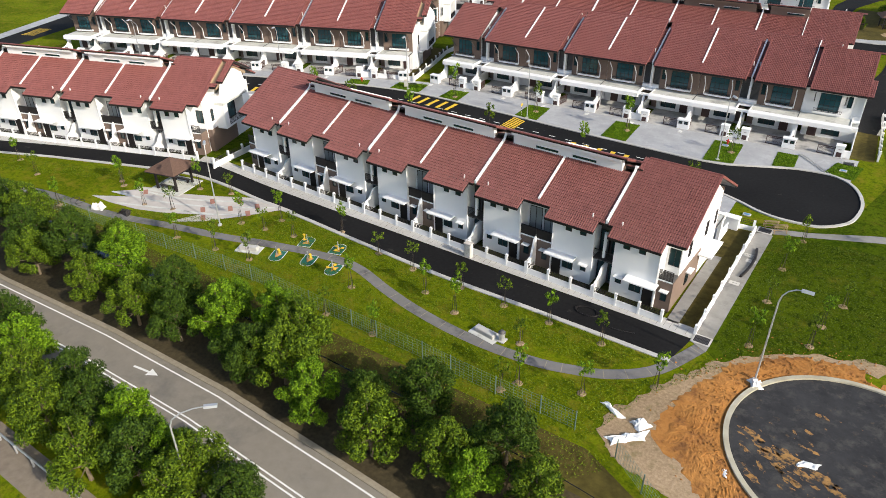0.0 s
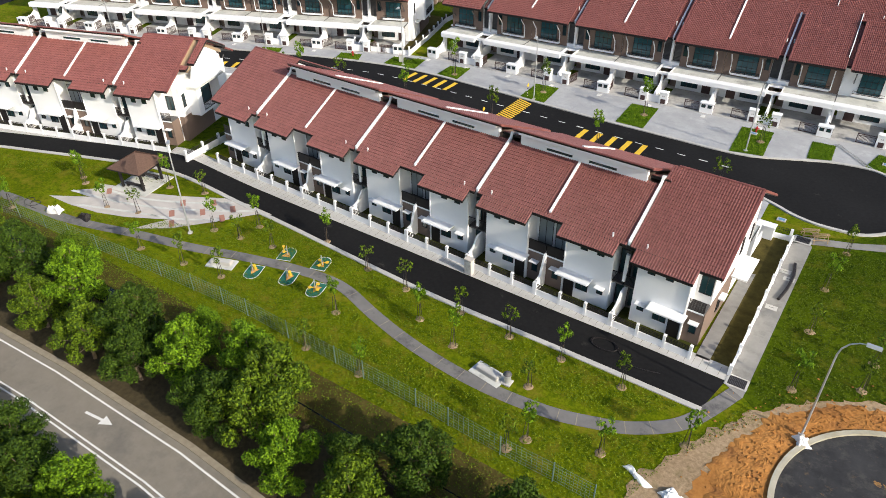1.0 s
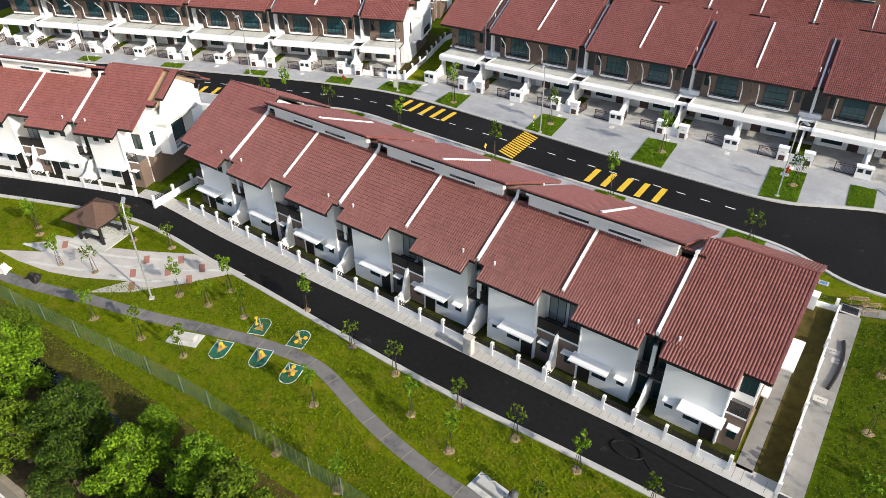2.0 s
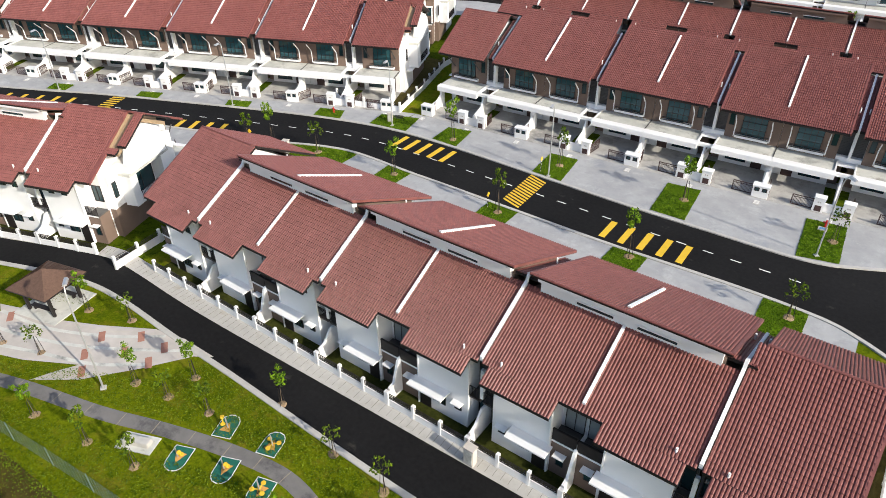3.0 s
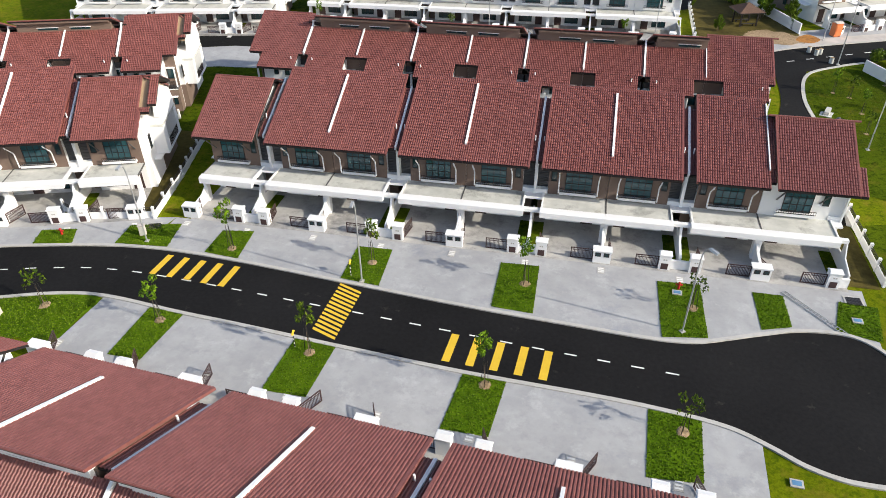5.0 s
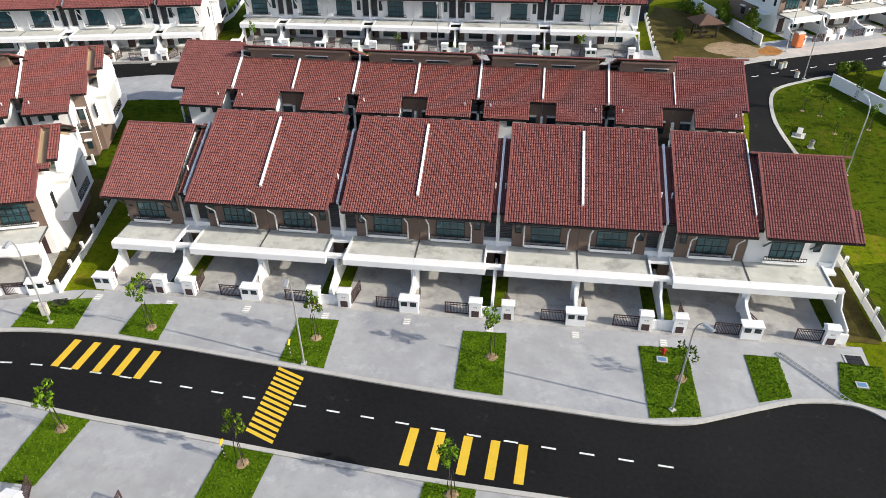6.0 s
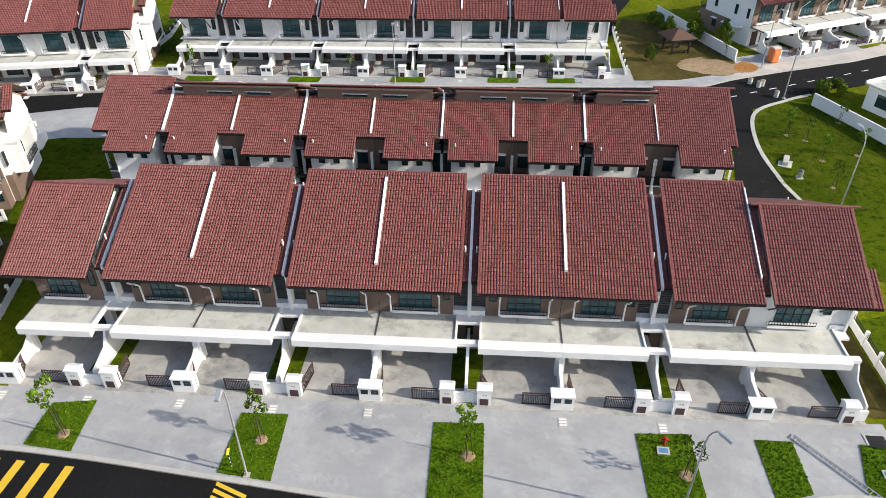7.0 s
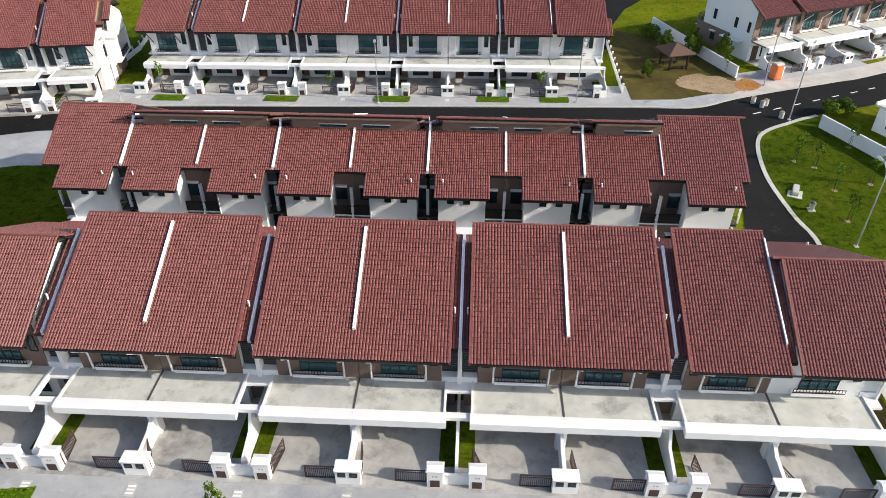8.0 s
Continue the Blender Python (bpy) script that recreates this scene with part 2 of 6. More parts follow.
def sheet(outline, z):
    """A flat piece with that outline, at z over the ground."""
    bm = bmesh.new()
    top = [bm.verts.new((x, y, z + ground_z(x, y))) for x, y in outline]
    f = bm.faces.new(top)
    if f.calc_area() and f.normal.z < 0:
        f.normal_flip()
    f.normal_update()
    if f.normal.z < 0:
        f.normal_flip()
    bmesh.ops.triangulate(bm, faces=[f])
    return bm


def ribbon(left, right, z):
    bm = bmesh.new()
    a = [bm.verts.new((x, y, z + ground_z(x, y))) for x, y in left]
    b = [bm.verts.new((x, y, z + ground_z(x, y))) for x, y in right]
    fs = [bm.faces.new((a[i], b[i], b[i + 1], a[i + 1])) for i in range(len(a) - 1)]
    bm.normal_update()
    if fs[0].normal.z < 0:
        for f in fs:
            f.normal_flip()
    return bm


def offset(line, d):
    out = []
    for i, p in enumerate(line):
        a, b = line[max(i - 1, 0)], line[min(i + 1, len(line) - 1)]
        dx, dy = b[0] - a[0], b[1] - a[1]
        l = math.hypot(dx, dy) or 1
        out.append((p[0] - dy / l * d, p[1] + dx / l * d))
    return out


def strip_wall(line, d0, d1, z0, z1):
    """A raised strip (kerb, wall) along a line, between two offsets from it."""
    bm = bmesh.new()
    prof = [(d0, z0), (d0, z1), (d1, z1), (d1, z0)]
    rings = []
    offs = {d: offset(line, d) for d in (d0, d1)}
    for i in range(len(line)):
        rings.append([bm.verts.new((*offs[d][i], z + ground_z(*line[i]))) for d, z in prof])
    for i in range(len(line) - 1):
        for k in range(3):
            bm.faces.new((rings[i][k], rings[i + 1][k], rings[i + 1][k + 1], rings[i][k + 1]))
    bm.faces.new(rings[0]), bm.faces.new(rings[-1][::-1])
    bmesh.ops.recalc_face_normals(bm, faces=bm.faces[:])
    return bm


def setting(name, bm, mat, label, category, kind="structure"):
    return tagged(part(name, bm, mat), label, category, kind=kind)


# ---- ground, roads, paths ----
ROAD_FAR = [(-188.97, 37.59), (-149.27, 52.24), (-125.21, 62.39), (-113.32, 67.27), (-104.05, 71.36), (-84.25, 78.75), (-76.5, 81.35), (-68.8, 83.3), (-63.0, 83.95), (-56.0, 83.9), (-46.3, 83.4), (-39.0, 83.0), (-32.8, 82.75), (-26.8, 82.65), (-20.4, 82.55), (-16.9, 82.95), (-14.3, 84.0), (-11.7, 85.2), (-8.6, 86.4), (-5.0, 86.6), (-2.7, 84.7), (-1.5, 81.3), (-1.4, 78.2), (-2.1, 75.2), (-4.2, 73.0), (-6.4, 72.55)]
ROAD_NEAR = [(-8.3, 72.55), (-10.4, 73.1), (-12.4, 74.15), (-14.9, 75.15), (-18.5, 75.6), (-23.6, 75.8), (-33.5, 75.75), (-43.0, 76.05), (-51.3, 76.4), (-57.7, 76.6), (-64.9, 76.95), (-69.4, 76.15), (-75.30, 73.9), (-86.46, 70.42), (-106.55, 63.43), (-125.57, 55.53), (-149.27, 45.24), (-188.97, 30.59)]
far_line, near_line = curve_points(ROAD_FAR), curve_points([ROAD_FAR[-1]] + ROAD_NEAR)

bm = bmesh.new()
xs, ys = [-2500, -900, -400] + list(range(-240, 121, 12)) + [300, 900, 2500], [-2500, -600, -150, -40, -10, 10, 24.6, 28] + list(range(32, 112, 10)) + list(range(112, 156, 4)) + [170, 200, 260, 400, 900, 2500]
grid = [[bm.verts.new((x, y, ground_z(x, y) - 0.03)) for x in xs] for y in ys]
for j in range(len(ys) - 1):
    for i in range(len(xs) - 1):
        bm.faces.new((grid[j][i], grid[j][i + 1], grid[j + 1][i + 1], grid[j + 1][i]))
setting("ground", bm, GRASS, "sunlit short green grass with bare patches", "grass")
outline = far_line + near_line[1:]
setting("road", sheet(outline, 0.0), ASPHALT, "fresh black asphalt road ending in a turning bulb", "road")
setting("kerb", strip_wall(far_line, 0.0, 0.35, -0.1, 0.12), KERB, "pale concrete kerb beside the road", "kerb")
setting("kerb", strip_wall(near_line, 0.0, 0.35, -0.1, 0.12), KERB, "pale concrete kerb beside the road", "kerb")

LANE_LO = [(-139.65, 14.96), (-116.48, 27.50), (-92.78, 37.53), (-85.50, 40.3), (-75.0, 44.0), (-69.0, 45.55), (-63.7, 45.75), (-57.3, 45.3), (-50.0, 44.95), (-40.0, 44.3), (-31.5, 43.9), (-21.1, 43.95), (-10.3, 43.9)]
LANE_UP = [(-140.65, 17.96), (-117.48, 30.50), (-96.61, 39.38), (-87.29, 43.0), (-77.2, 46.6), (-71.0, 48.5), (-67.2, 48.6), (-58.5, 48.05), (-48.0, 47.85), (-39.65, 47.75), (-26.66, 47.55), (-16.09, 47.45), (-9.66, 47.3)]
lane_lo, lane_up = curve_points(LANE_LO), curve_points(LANE_UP)
setting("back_lane", ribbon(lane_lo, lane_up, 0.0), ASPHALT, "black asphalt back lane behind the terrace", "road")
setting("kerb", strip_wall(lane_lo, -0.45, 0.0, -0.1, 0.06), KERB, "pale concrete edge strip of the back lane", "kerb")
setting("drain_strip", ribbon(lane_up, offset(lane_up, 1.5), 0.02), KERB, "pale concrete covered drain along the back lane", "drain")
slots = bmesh.new()
mid_strip = offset(lane_up, 0.75)
for a, b in zip(mid_strip, mid_strip[1:]):
    n = max(1, round(math.dist(a, b) / 0.6))
    d = (Vector(b) - Vector(a)).normalized()
    s = Vector((-d.y, d.x))
    for k in range(n):
        c = Vector(a).lerp(Vector(b), k / n)
        for e, f in ((-0.5, 0.5), (0.0, 0.02)):
            q = [c + s * e + d * 0.012, c + s * f + d * 0.012, c + s * f - d * 0.012, c + s * e - d * 0.012]
            slots.faces.new([slots.verts.new((p.x, p.y, 0.025 if f > 0.1 else 0.026)) for p in (q[0], q[3], q[2], q[1])])
setting("drain_slots", slots, material("joint_grime", (0.1, 0.09, 0.075), (0.18, 0.165, 0.14), 4.0, 0.9, 0.1), "narrow grimy joints between the drain covers", "drain joints", "stuff")

HW = [(-300, 19.0), (-120, 20.3), (-68, 21.4), (-52, 22.45), (-38, 22.75), (-26, 22.3), (-21, 22.05), (20, 20.5), (300, 14)]
setting("highway", ribbon(offset(HW, -7.7), HW, 0.0), HIGHWAY, "grey worn asphalt highway with white lines", "road")
for d, w in ((-0.45, 0.14), (-3.2, 0.13), (-3.55, 0.13), (-7.2, 0.14)):
    setting("road_marking", ribbon(offset(HW, d - w), offset(HW, d), 0.006), LINE, "white painted line on the highway", "marking")
setting("kerb", strip_wall(HW, 0.0, 0.45, -0.05, 0.1), VERGE_DIRT, "dirty concrete highway kerb", "kerb")

PATH_LO = [(-111.48, 18.00), (-96.49, 25.44), (-81.96, 31.62), (-69.03, 33.2), (-60.8, 35.3), (-54.8, 36.7), (-49.6, 38.3), (-44.2, 39.6), (-39.8, 39.95), (-35.1, 38.6), (-31.3, 37.65), (-27.0, 37.0), (-23.0, 36.85), (-19.0, 37.2), (-16.3, 37.9), (-13.2, 39.2), (-10.3, 41.8), (-8.24, 46.35)]
path_lo = curve_points(PATH_LO)
setting("footpath", ribbon(path_lo, offset(path_lo, 1.1), 0.006), PATHWAY, "winding grey asphalt footpath through the grass", "path")
joints = bmesh.new()
shoulder = offset(path_lo, 1.1)
for k in range(2, len(path_lo) - 1, 3):
    a, b = Vector(path_lo[k]), Vector(shoulder[k])
    d = Vector((b.y - a.y, a.x - b.x)).normalized() * 0.03
    joints.faces.new([joints.verts.new((p.x, p.y, 0.011)) for p in (a + d, b + d, b - d, a - d)])
setting("path_joints", joints, VERGE_DIRT, "pale joints across the asphalt footpath", "path joints", "stuff")
setting("side_path", sheet([(-9.76, 47.04), (-8.24, 46.25), (-7.86, 68.24), (-9.48, 69.35)], 0.012), PATHGREY, "concrete side path beside the end house", "path")
setting("cross_path", sheet([(-9.60, 67.97), (-4.90, 69.78), (1.25, 72.47), (40.30, 86.82), (40.31, 88.18), (0.86, 73.85), (-4.87, 70.89), (-9.58, 69.34)], 0.012), PATHGREY, "narrow concrete path across the grass", "path")

setting("east_lawn", sheet([(-8.24, 46.46), (-6.62, 45.07), (-3.30, 49.11), (-0.32, 50.54), (4.09, 52.16), (20.05, 52.68), (80.07, 50.98), (80.40, 136.00), (12.76, 128.40), (8.58, 107.44), (-2.05, 103.64), (0.93, 88.60), (-0.92, 79.70), (-1.98, 75.26), (-4.86, 71.68), (-8.96, 69.55), (-7.97, 67.64)], -0.012), DEEP, "deep green mown grass beside the bulb", "grass")
# aprons between kerb and gates
far_kerb, near_kerb = offset(far_line, 0.3), offset(near_line, 0.3)
setting("apron", sheet([p for p in far_kerb if -66 < p[0] < -3 and p[1] > 80] + [(-3.08, 93.08), (-65.90, 89.25)], 0.03), CONCRETE, "pale grey stained concrete driveway apron", "pavement")
setting("apron", sheet([p for p in far_kerb if -150 < p[0] < -66] + [(-65.90, 89.25), (-74.94, 86.69), (-148.82, 57.96)], 0.03), CONCRETE, "pale grey stained concrete driveway apron", "pavement")
setting("apron", sheet([p for p in near_kerb if -65.0 < p[0] < -12.8] + [(-65.1, 69.09), (-12.85, 67.45)], 0.03), CONCRETE, "pale grey stained concrete driveway apron", "pavement")
setting("apron", sheet([p for p in near_kerb if -150 < p[0] < -82] + [(-149.27, 38.74), (-82.59, 64.79)], 0.03), CONCRETE, "pale grey stained concrete driveway apron", "pavement")

# road between the further rows, its lane and apron
R3_UP = [(-166.89, 107.30), (-128.65, 122.38), (-92.92, 137.67), (-79.38, 141.33), (-49.18, 144.53), (-14.79, 147.93), (-6.42, 148.75), (-0.65, 152.16), (5.97, 155.57), (14.45, 159.63), (22.93, 164.29), (64.19, 190.66)]
R3_LO = [(-165.25, 102.57), (-126.27, 117.63), (-89.93, 132.59), (-79.28, 135.22), (-49.22, 138.25), (-14.66, 141.54), (-0.22, 143.05), (4.46, 146.18), (8.04, 148.37), (12.87, 151.05), (18.46, 153.46), (60.02, 177.08)]
r3u, r3l = curve_points(R3_UP), curve_points(R3_LO)
setting("road", ribbon(r3l, r3u, 0.02), ASPHALT, "black asphalt road behind the second terrace", "road")
setting("kerb", strip_wall(r3u, 0.0, 0.35, -0.1, 0.14), KERB, "pale concrete kerb beside the road", "kerb")
LANE_E = curve_points([(-8.74, 103.66), (-8.45, 111.33), (-6.82, 120.31), (-5.53, 127.63), (-4.66, 134.00), (-4.63, 142.54)])
LANE_E2 = curve_points([(-2.26, 103.63), (-1.59, 111.31), (-0.35, 120.72), (-1.36, 125.93), (-2.03, 133.91), (-0.22, 143.05)])
setting("side_lane", ribbon(LANE_E, LANE_E2, 0.03), ASPHALT, "black asphalt lane beside the end house", "road")
edge = curve_points([(-2.26, 103.63), (-1.59, 111.31), (-0.35, 120.72), (-1.36, 125.93), (-2.03, 133.91), (-0.47, 141.91), (4.46, 146.18), (8.04, 148.37)])
setting("kerb", strip_wall(edge, -0.45, 0.0, -0.1, 0.1), KERB, "pale concrete kerb round the small park", "kerb")
setting("apron", ribbon(offset(r3u[12:61], 0.3), offset(r3u[12:61], 7.0), 0.04), CONCRETE, "pale concrete driveway apron", "pavement")
setting("apron", ribbon(offset(r3u[42:], 0.3), offset(r3u[42:], 3.2), 0.05), PALE, "pale concrete pavement before the far houses", "pavement")

# paved plaza, soil and the unfinished turning circle
PLAZA = [(-74.50, 35.32), (-71.27, 35.45), (-67.32, 36.08), (-64.37, 37.09), (-60.36, 39.13), (-61.21, 37.72), (-61.96, 36.20), (-58.96, 38.24), (-56.27, 41.36), (-53.95, 44.48), (-52.61, 45.29), (-56.05, 45.37), (-58.90, 44.85), (-62.91, 42.72), (-66.16, 41.29), (-69.62, 40.56), (-72.36, 39.64), (-71.37, 39.15), (-73.53, 37.13), (-70.72, 37.46)]
plaza = setting("plaza", sheet(PLAZA, 0.02), PALE, "pale curved concrete plaza with red paving inlays", "pavement")
for x, y in ((-61.04, 40.03), (-59.55, 38.83), (-58.69, 41.85), (-56.60, 43.86), (-59.14, 43.65), (-61.72, 41.93), (-56.24, 42.16), (-70.05, 39.26)):
    ob = part("paving_inlay", boxes((-0.6, 0.6, -0.25, 0.25, 0.0, 0.028)), BRICKRED, plaza, "red brick paving inlay")
    ob.matrix_basis = pose(x, y, 0, 0, 0, -38)
for arc in ([(-73.43, 37.23), (-67.35, 38.48), (-62.25, 40.32), (-58.16, 42.55), (-54.24, 44.98)], [(-70.44, 35.85), (-64.34, 38.10), (-59.63, 39.74), (-56.15, 41.96)], [(-71.36, 39.25), (-66.30, 40.09), (-61.20, 42.33), (-57.59, 44.76)]):
    line = curve_points(arc)
    part("paving_band", ribbon(offset(line, -0.16), offset(line, 0.16), 0.026), SLAB, plaza, "grey concrete band")
CX, CY, CR = 3.45, 40.4, 8.15
setting("pale_soil", sheet(ragged(curve_points([(-10.49, 38.69), (-11.97, 35.75), (-11.40, 32.83), (-7.74, 31.34), (-4.88, 30.98), (-2.31, 30.61), (-2.47, 33.82), (-6.84, 36.81), (-6.0, 42.34), (-1.5, 49.0), (4.0, 51.0), (3.8, 52.3), (-1.8, 50.2), (-6.2, 46.6), (-8.4, 43.6), (-9.8, 41.3)], 6, True), 0.6, 1.0), 0.0), MULCH, "pale dry soil beside the turning circle", "soil")
setting("bare_soil", sheet(ragged(curve_points([(-2.92, 31.41), (-5.15, 32.98), (-6.68, 33.98), (-8.19, 35.18), (-8.99, 36.69), (-8.55, 39.11), (-7.27, 41.85), (-6.42, 44.37), (-5.69, 46.28), (-3.52, 48.31), (-1.15, 49.73), (3.87, 49.90), (9.02, 50.18), (20.02, 50.98), (60.00, 49.97), (59.82, 33), (2.0, 31.5)], 6, True), 0.85, 5.0), 0.008), SOIL, "bare orange-red soil beside the unfinished road", "soil")
ring = [(CX + CR * math.cos(a * math.tau / 64), CY + CR * math.sin(a * math.tau / 64)) for a in range(64)]
setting("turning_circle", sheet(ring, 0.02), DIRTY, "black asphalt turning circle dusted with orange soil", "road")
arc = [(CX + CR * math.cos(radians(a)), CY + CR * math.sin(radians(a))) for a in range(20, 341, 5)]


def soil_streak(x, y, length, width, turn, seed):
    """A smear of tracked soil, torn along its edges."""
    c, w = math.cos(radians(turn)), math.sin(radians(turn))
    edge_ = []
    for k in range(28):
        a = k * math.tau / 28
        f = 1 + 0.55 * noise.noise(Vector((math.cos(a) * 2.2, math.sin(a) * 2.2, seed))) + 0.35 * noise.noise(Vector((math.cos(a) * 6, math.sin(a) * 6, seed)))
        u, v = length * f * math.cos(a), width * f * math.sin(a)
        edge_.append((x + u * c - v * w, y + u * w + v * c))
    return sheet(edge_, 0.026)


rs = np.random.default_rng(44)
for x, y, length in ((-3.0, 39.3, 0.9), (-2.2, 38.5, 0.7), (-1.35, 37.9, 1.1), (-0.4, 38.5, 1.2), (0.7, 39.9, 0.4), (-0.1, 36.6, 0.8), (1.7, 37.8, 0.9), (2.4, 37.2, 0.6), (-2.2, 35.5, 0.6), (-3.2, 37.7, 0.4), (0.4, 43.7, 0.35), (0.1, 41.6, 0.3), (-1.0, 37.2, 0.5), (0.6, 37.4, 0.7), (-1.9, 36.6, 0.5), (2.9, 36.2, 0.5)):
    setting("soil_streak", soil_streak(x, y, length, length * rs.uniform(0.28, 0.5), -27 + rs.normal() * 9, 7.3 * x + y), TRACKED, "smear of orange soil tracked onto the asphalt", "soil")
    for _ in range(3):
        q, e = (x + rs.normal() * 0.9, y + rs.normal() * 0.6), rs.uniform(0.08, 0.3)
        setting("soil_streak", soil_streak(*q, e, e * rs.uniform(0.2, 0.5), -27 + rs.normal() * 14, 5 * q[0] + q[1]), TRACKED, "smear of orange soil tracked onto the asphalt", "soil")
setting("kerb", strip_wall(arc, -0.36, 0.0, -0.1, 0.16), material("cream_kerb", (0.3, 0.27, 0.19), (0.5, 0.47, 0.38), 0.9, 0.85, 0.3), "stained cream concrete kerb of the turning circle", "kerb")
setting("road", sheet([(CX + 7.4, CY - 3), (90, CY - 6), (90, CY + 1), (CX + 7.4, CY + 3)], 0.012), DIRTY, "dusty unfinished asphalt road", "road")


def soil_bank():
    """Loose clods heaped round the outside of the kerb."""
    bm = bmesh.new()
    na, nr = 260, 44
    g = []
    for i in range(na + 1):
        a = radians(95 + 160 * i / na)
        side = min(1, i / 14, (na - i) / 14)
        reach = 1.9 + 1.5 * math.exp(-((math.degrees(a) - 200) / 34) ** 2) + 0.9 * noise.noise(Vector((i * 0.06, 3.0, 1.0))) + 0.5 * noise.noise(Vector((i * 0.21, 8.0, 2.0)))
        col = []
        for k in range(nr + 1):
            f = k / nr
            r = CR + 0.52 + reach * f
            x, y = CX + r * math.cos(a), CY + r * math.sin(a)
            p = Vector((x, y, 0))
            hgt = 0.06 + 0.1 * noise.noise(p * 0.8) + 0.07 * abs(noise.noise(p * 2.1)) ** 1.5 + 0.05 * abs(noise.noise(p * 4.3)) + 0.06 * abs(noise.noise(p * 9.7))
            col.append(bm.verts.new((x, y, 0.0 + max(0, hgt) * side * math.sin(math.pi * min(1, 0.12 + 0.88 * f)) ** 0.5)))
        g.append(col)
    for i in range(na):
        for k in range(nr):
            bm.faces.new((g[i][k], g[i][k + 1], g[i + 1][k + 1], g[i + 1][k]))
    bmesh.ops.recalc_face_normals(bm, faces=bm.faces[:])
    return bm


def clods():
    """Broken lumps of soil scattered outside the kerb."""
    r = np.random.default_rng(21)
    bm = bmesh.new()
    for _ in range(900):
        a, d, e = r.uniform(1.6, 4.6), CR + 0.6 + abs(r.normal()) * 1.7, r.uniform(0.03, 0.11)
        c = Vector((CX + d * math.cos(a), CY + d * math.sin(a), 0.1 if d < CR + 2.5 else 0.02))
        if c.y < 30.5 or c.x > 12:
            continue
        v = [bm.verts.new(c + Vector(q) * e * r.uniform(0.6, 1.3)) for q in ((1, 0, 0), (0, 1, 0), (-1, 0, 0), (0, -1, 0), (0, 0, 1), (0, 0, -0.6))]
        for i in range(4):
            bm.faces.new((v[i], v[(i + 1) % 4], v[4]))
            bm.faces.new((v[(i + 1) % 4], v[i], v[5]))
    return bm


setting("soil_clods", clods(), SOIL, "scattered clods of orange soil", "soil", "stuff")
setting("soil_bank", soil_bank(), SOIL, "loose bank of clumpy orange soil round the kerb", "soil")

# strip under the roadside trees, with its ditch
HW_BACK = offset(HW, 0.44)
setting("shaded_soil", ribbon(HW_BACK, [(x, 24.6) for x, y in HW], -0.008), SHADED_LITTER, "leaf litter under the trees, with their shade put into its colour", "soil")
setting("tree_belt", ribbon([(-300, 28.0), (-12, 28.0), (-5, 28.0)], [(-300, 31.6), (-12, 31.8), (-5, 28.3)], -0.012), ROUGH, "rough yellow-green grass under the trees", "grass")
setting("shaded_soil", ribbon([(-300, 24.6), (-12, 24.6), (-5, 24.6)], [(-300, 28.0), (-12, 28.0), (-5, 28.0)], -0.006), SHADED_LITTER, "leaf litter under the trees, with their shade put into its colour", "soil")
ditch = curve_points([(-81.66, 28.25), (-63.59, 28.88), (-41.23, 28.45), (-30.21, 28.23), (-23.88, 28.17), (-12.63, 27.89), (-4.37, 26.78)])
setting("water", ribbon(offset(ditch, -0.8), offset(ditch, 0.8), 0.002), WATER, "still dark water in a narrow ditch", "water")
setting("gravel_shoulder", ribbon([(-300, 12.9), (300, 9.8)], [(-300, 10.2), (300, 7.4)], -0.01), material("grey_dirt", (0.15, 0.12, 0.09), (0.25, 0.21, 0.16), 2.0, 0.95, 0.6), "bare dirt beside the highway", "soil")

# crossing road and paving beyond the terraces, yards and corners further off
setting("road", ribbon([(-147.27, 48.74), (-153.06, 65.16), (-160.44, 84.35), (-168.82, 107.27)], [(-138.65, 45.96), (-145.30, 62.07), (-149.62, 77.76), (-155.60, 100.77)], 0.016), ASPHALT, "black asphalt crossing road beyond the terrace", "road")
setting("pavement", ribbon([(-150.27, 48.74), (-156.42, 65.59), (-163.86, 84.30), (-171.77, 106.28)], [(-147.27, 48.74), (-153.06, 65.16), (-160.44, 84.35), (-168.82, 107.27)], 0.05), CONCRETE, "pale concrete pavement beside the crossing road", "pavement")
for k in range(7):
    q = Vector((-152.79, 69.34)) + Vector((-0.35, 0.93)) * 0.8 * k
    setting("road_marking", sheet([tuple(q), tuple(q + Vector((2.6, 1.2))), tuple(q + Vector((2.5, 1.55))), tuple(q + Vector((-0.1, 0.35)))], 0.024), YELLOW, "yellow painted hatch stripe", "marking")
setting("apron", ribbon(offset(r3l[:30], -8.0), offset(r3l[:30], -0.1), 0.035), CONCRETE, "pale concrete driveway apron", "pavement")
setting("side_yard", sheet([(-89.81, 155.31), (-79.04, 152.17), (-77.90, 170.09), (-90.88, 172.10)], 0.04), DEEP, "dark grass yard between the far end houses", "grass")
setting("small_park", sheet([(-1.59, 111.31), (-0.35, 120.72), (-1.36, 125.93), (-2.03, 133.91), (-0.47, 141.91), (4.46, 146.18), (8.04, 148.37), (10.89, 139.96), (14.47, 130.22), (8.58, 107.44)], 0.02), DEEP, "deep green grass of the small park", "grass")
setting("rough_corner", sheet([(-14.00, 150.49), (-8.22, 151.22), (-3.51, 153.45), (0.12, 154.84), (1.06, 159.33), (-4.26, 174.68), (-13.27, 177.90), (-15.14, 169.57)], 0.07), ROUGH, "dry olive grass of the sloping corner", "grass")
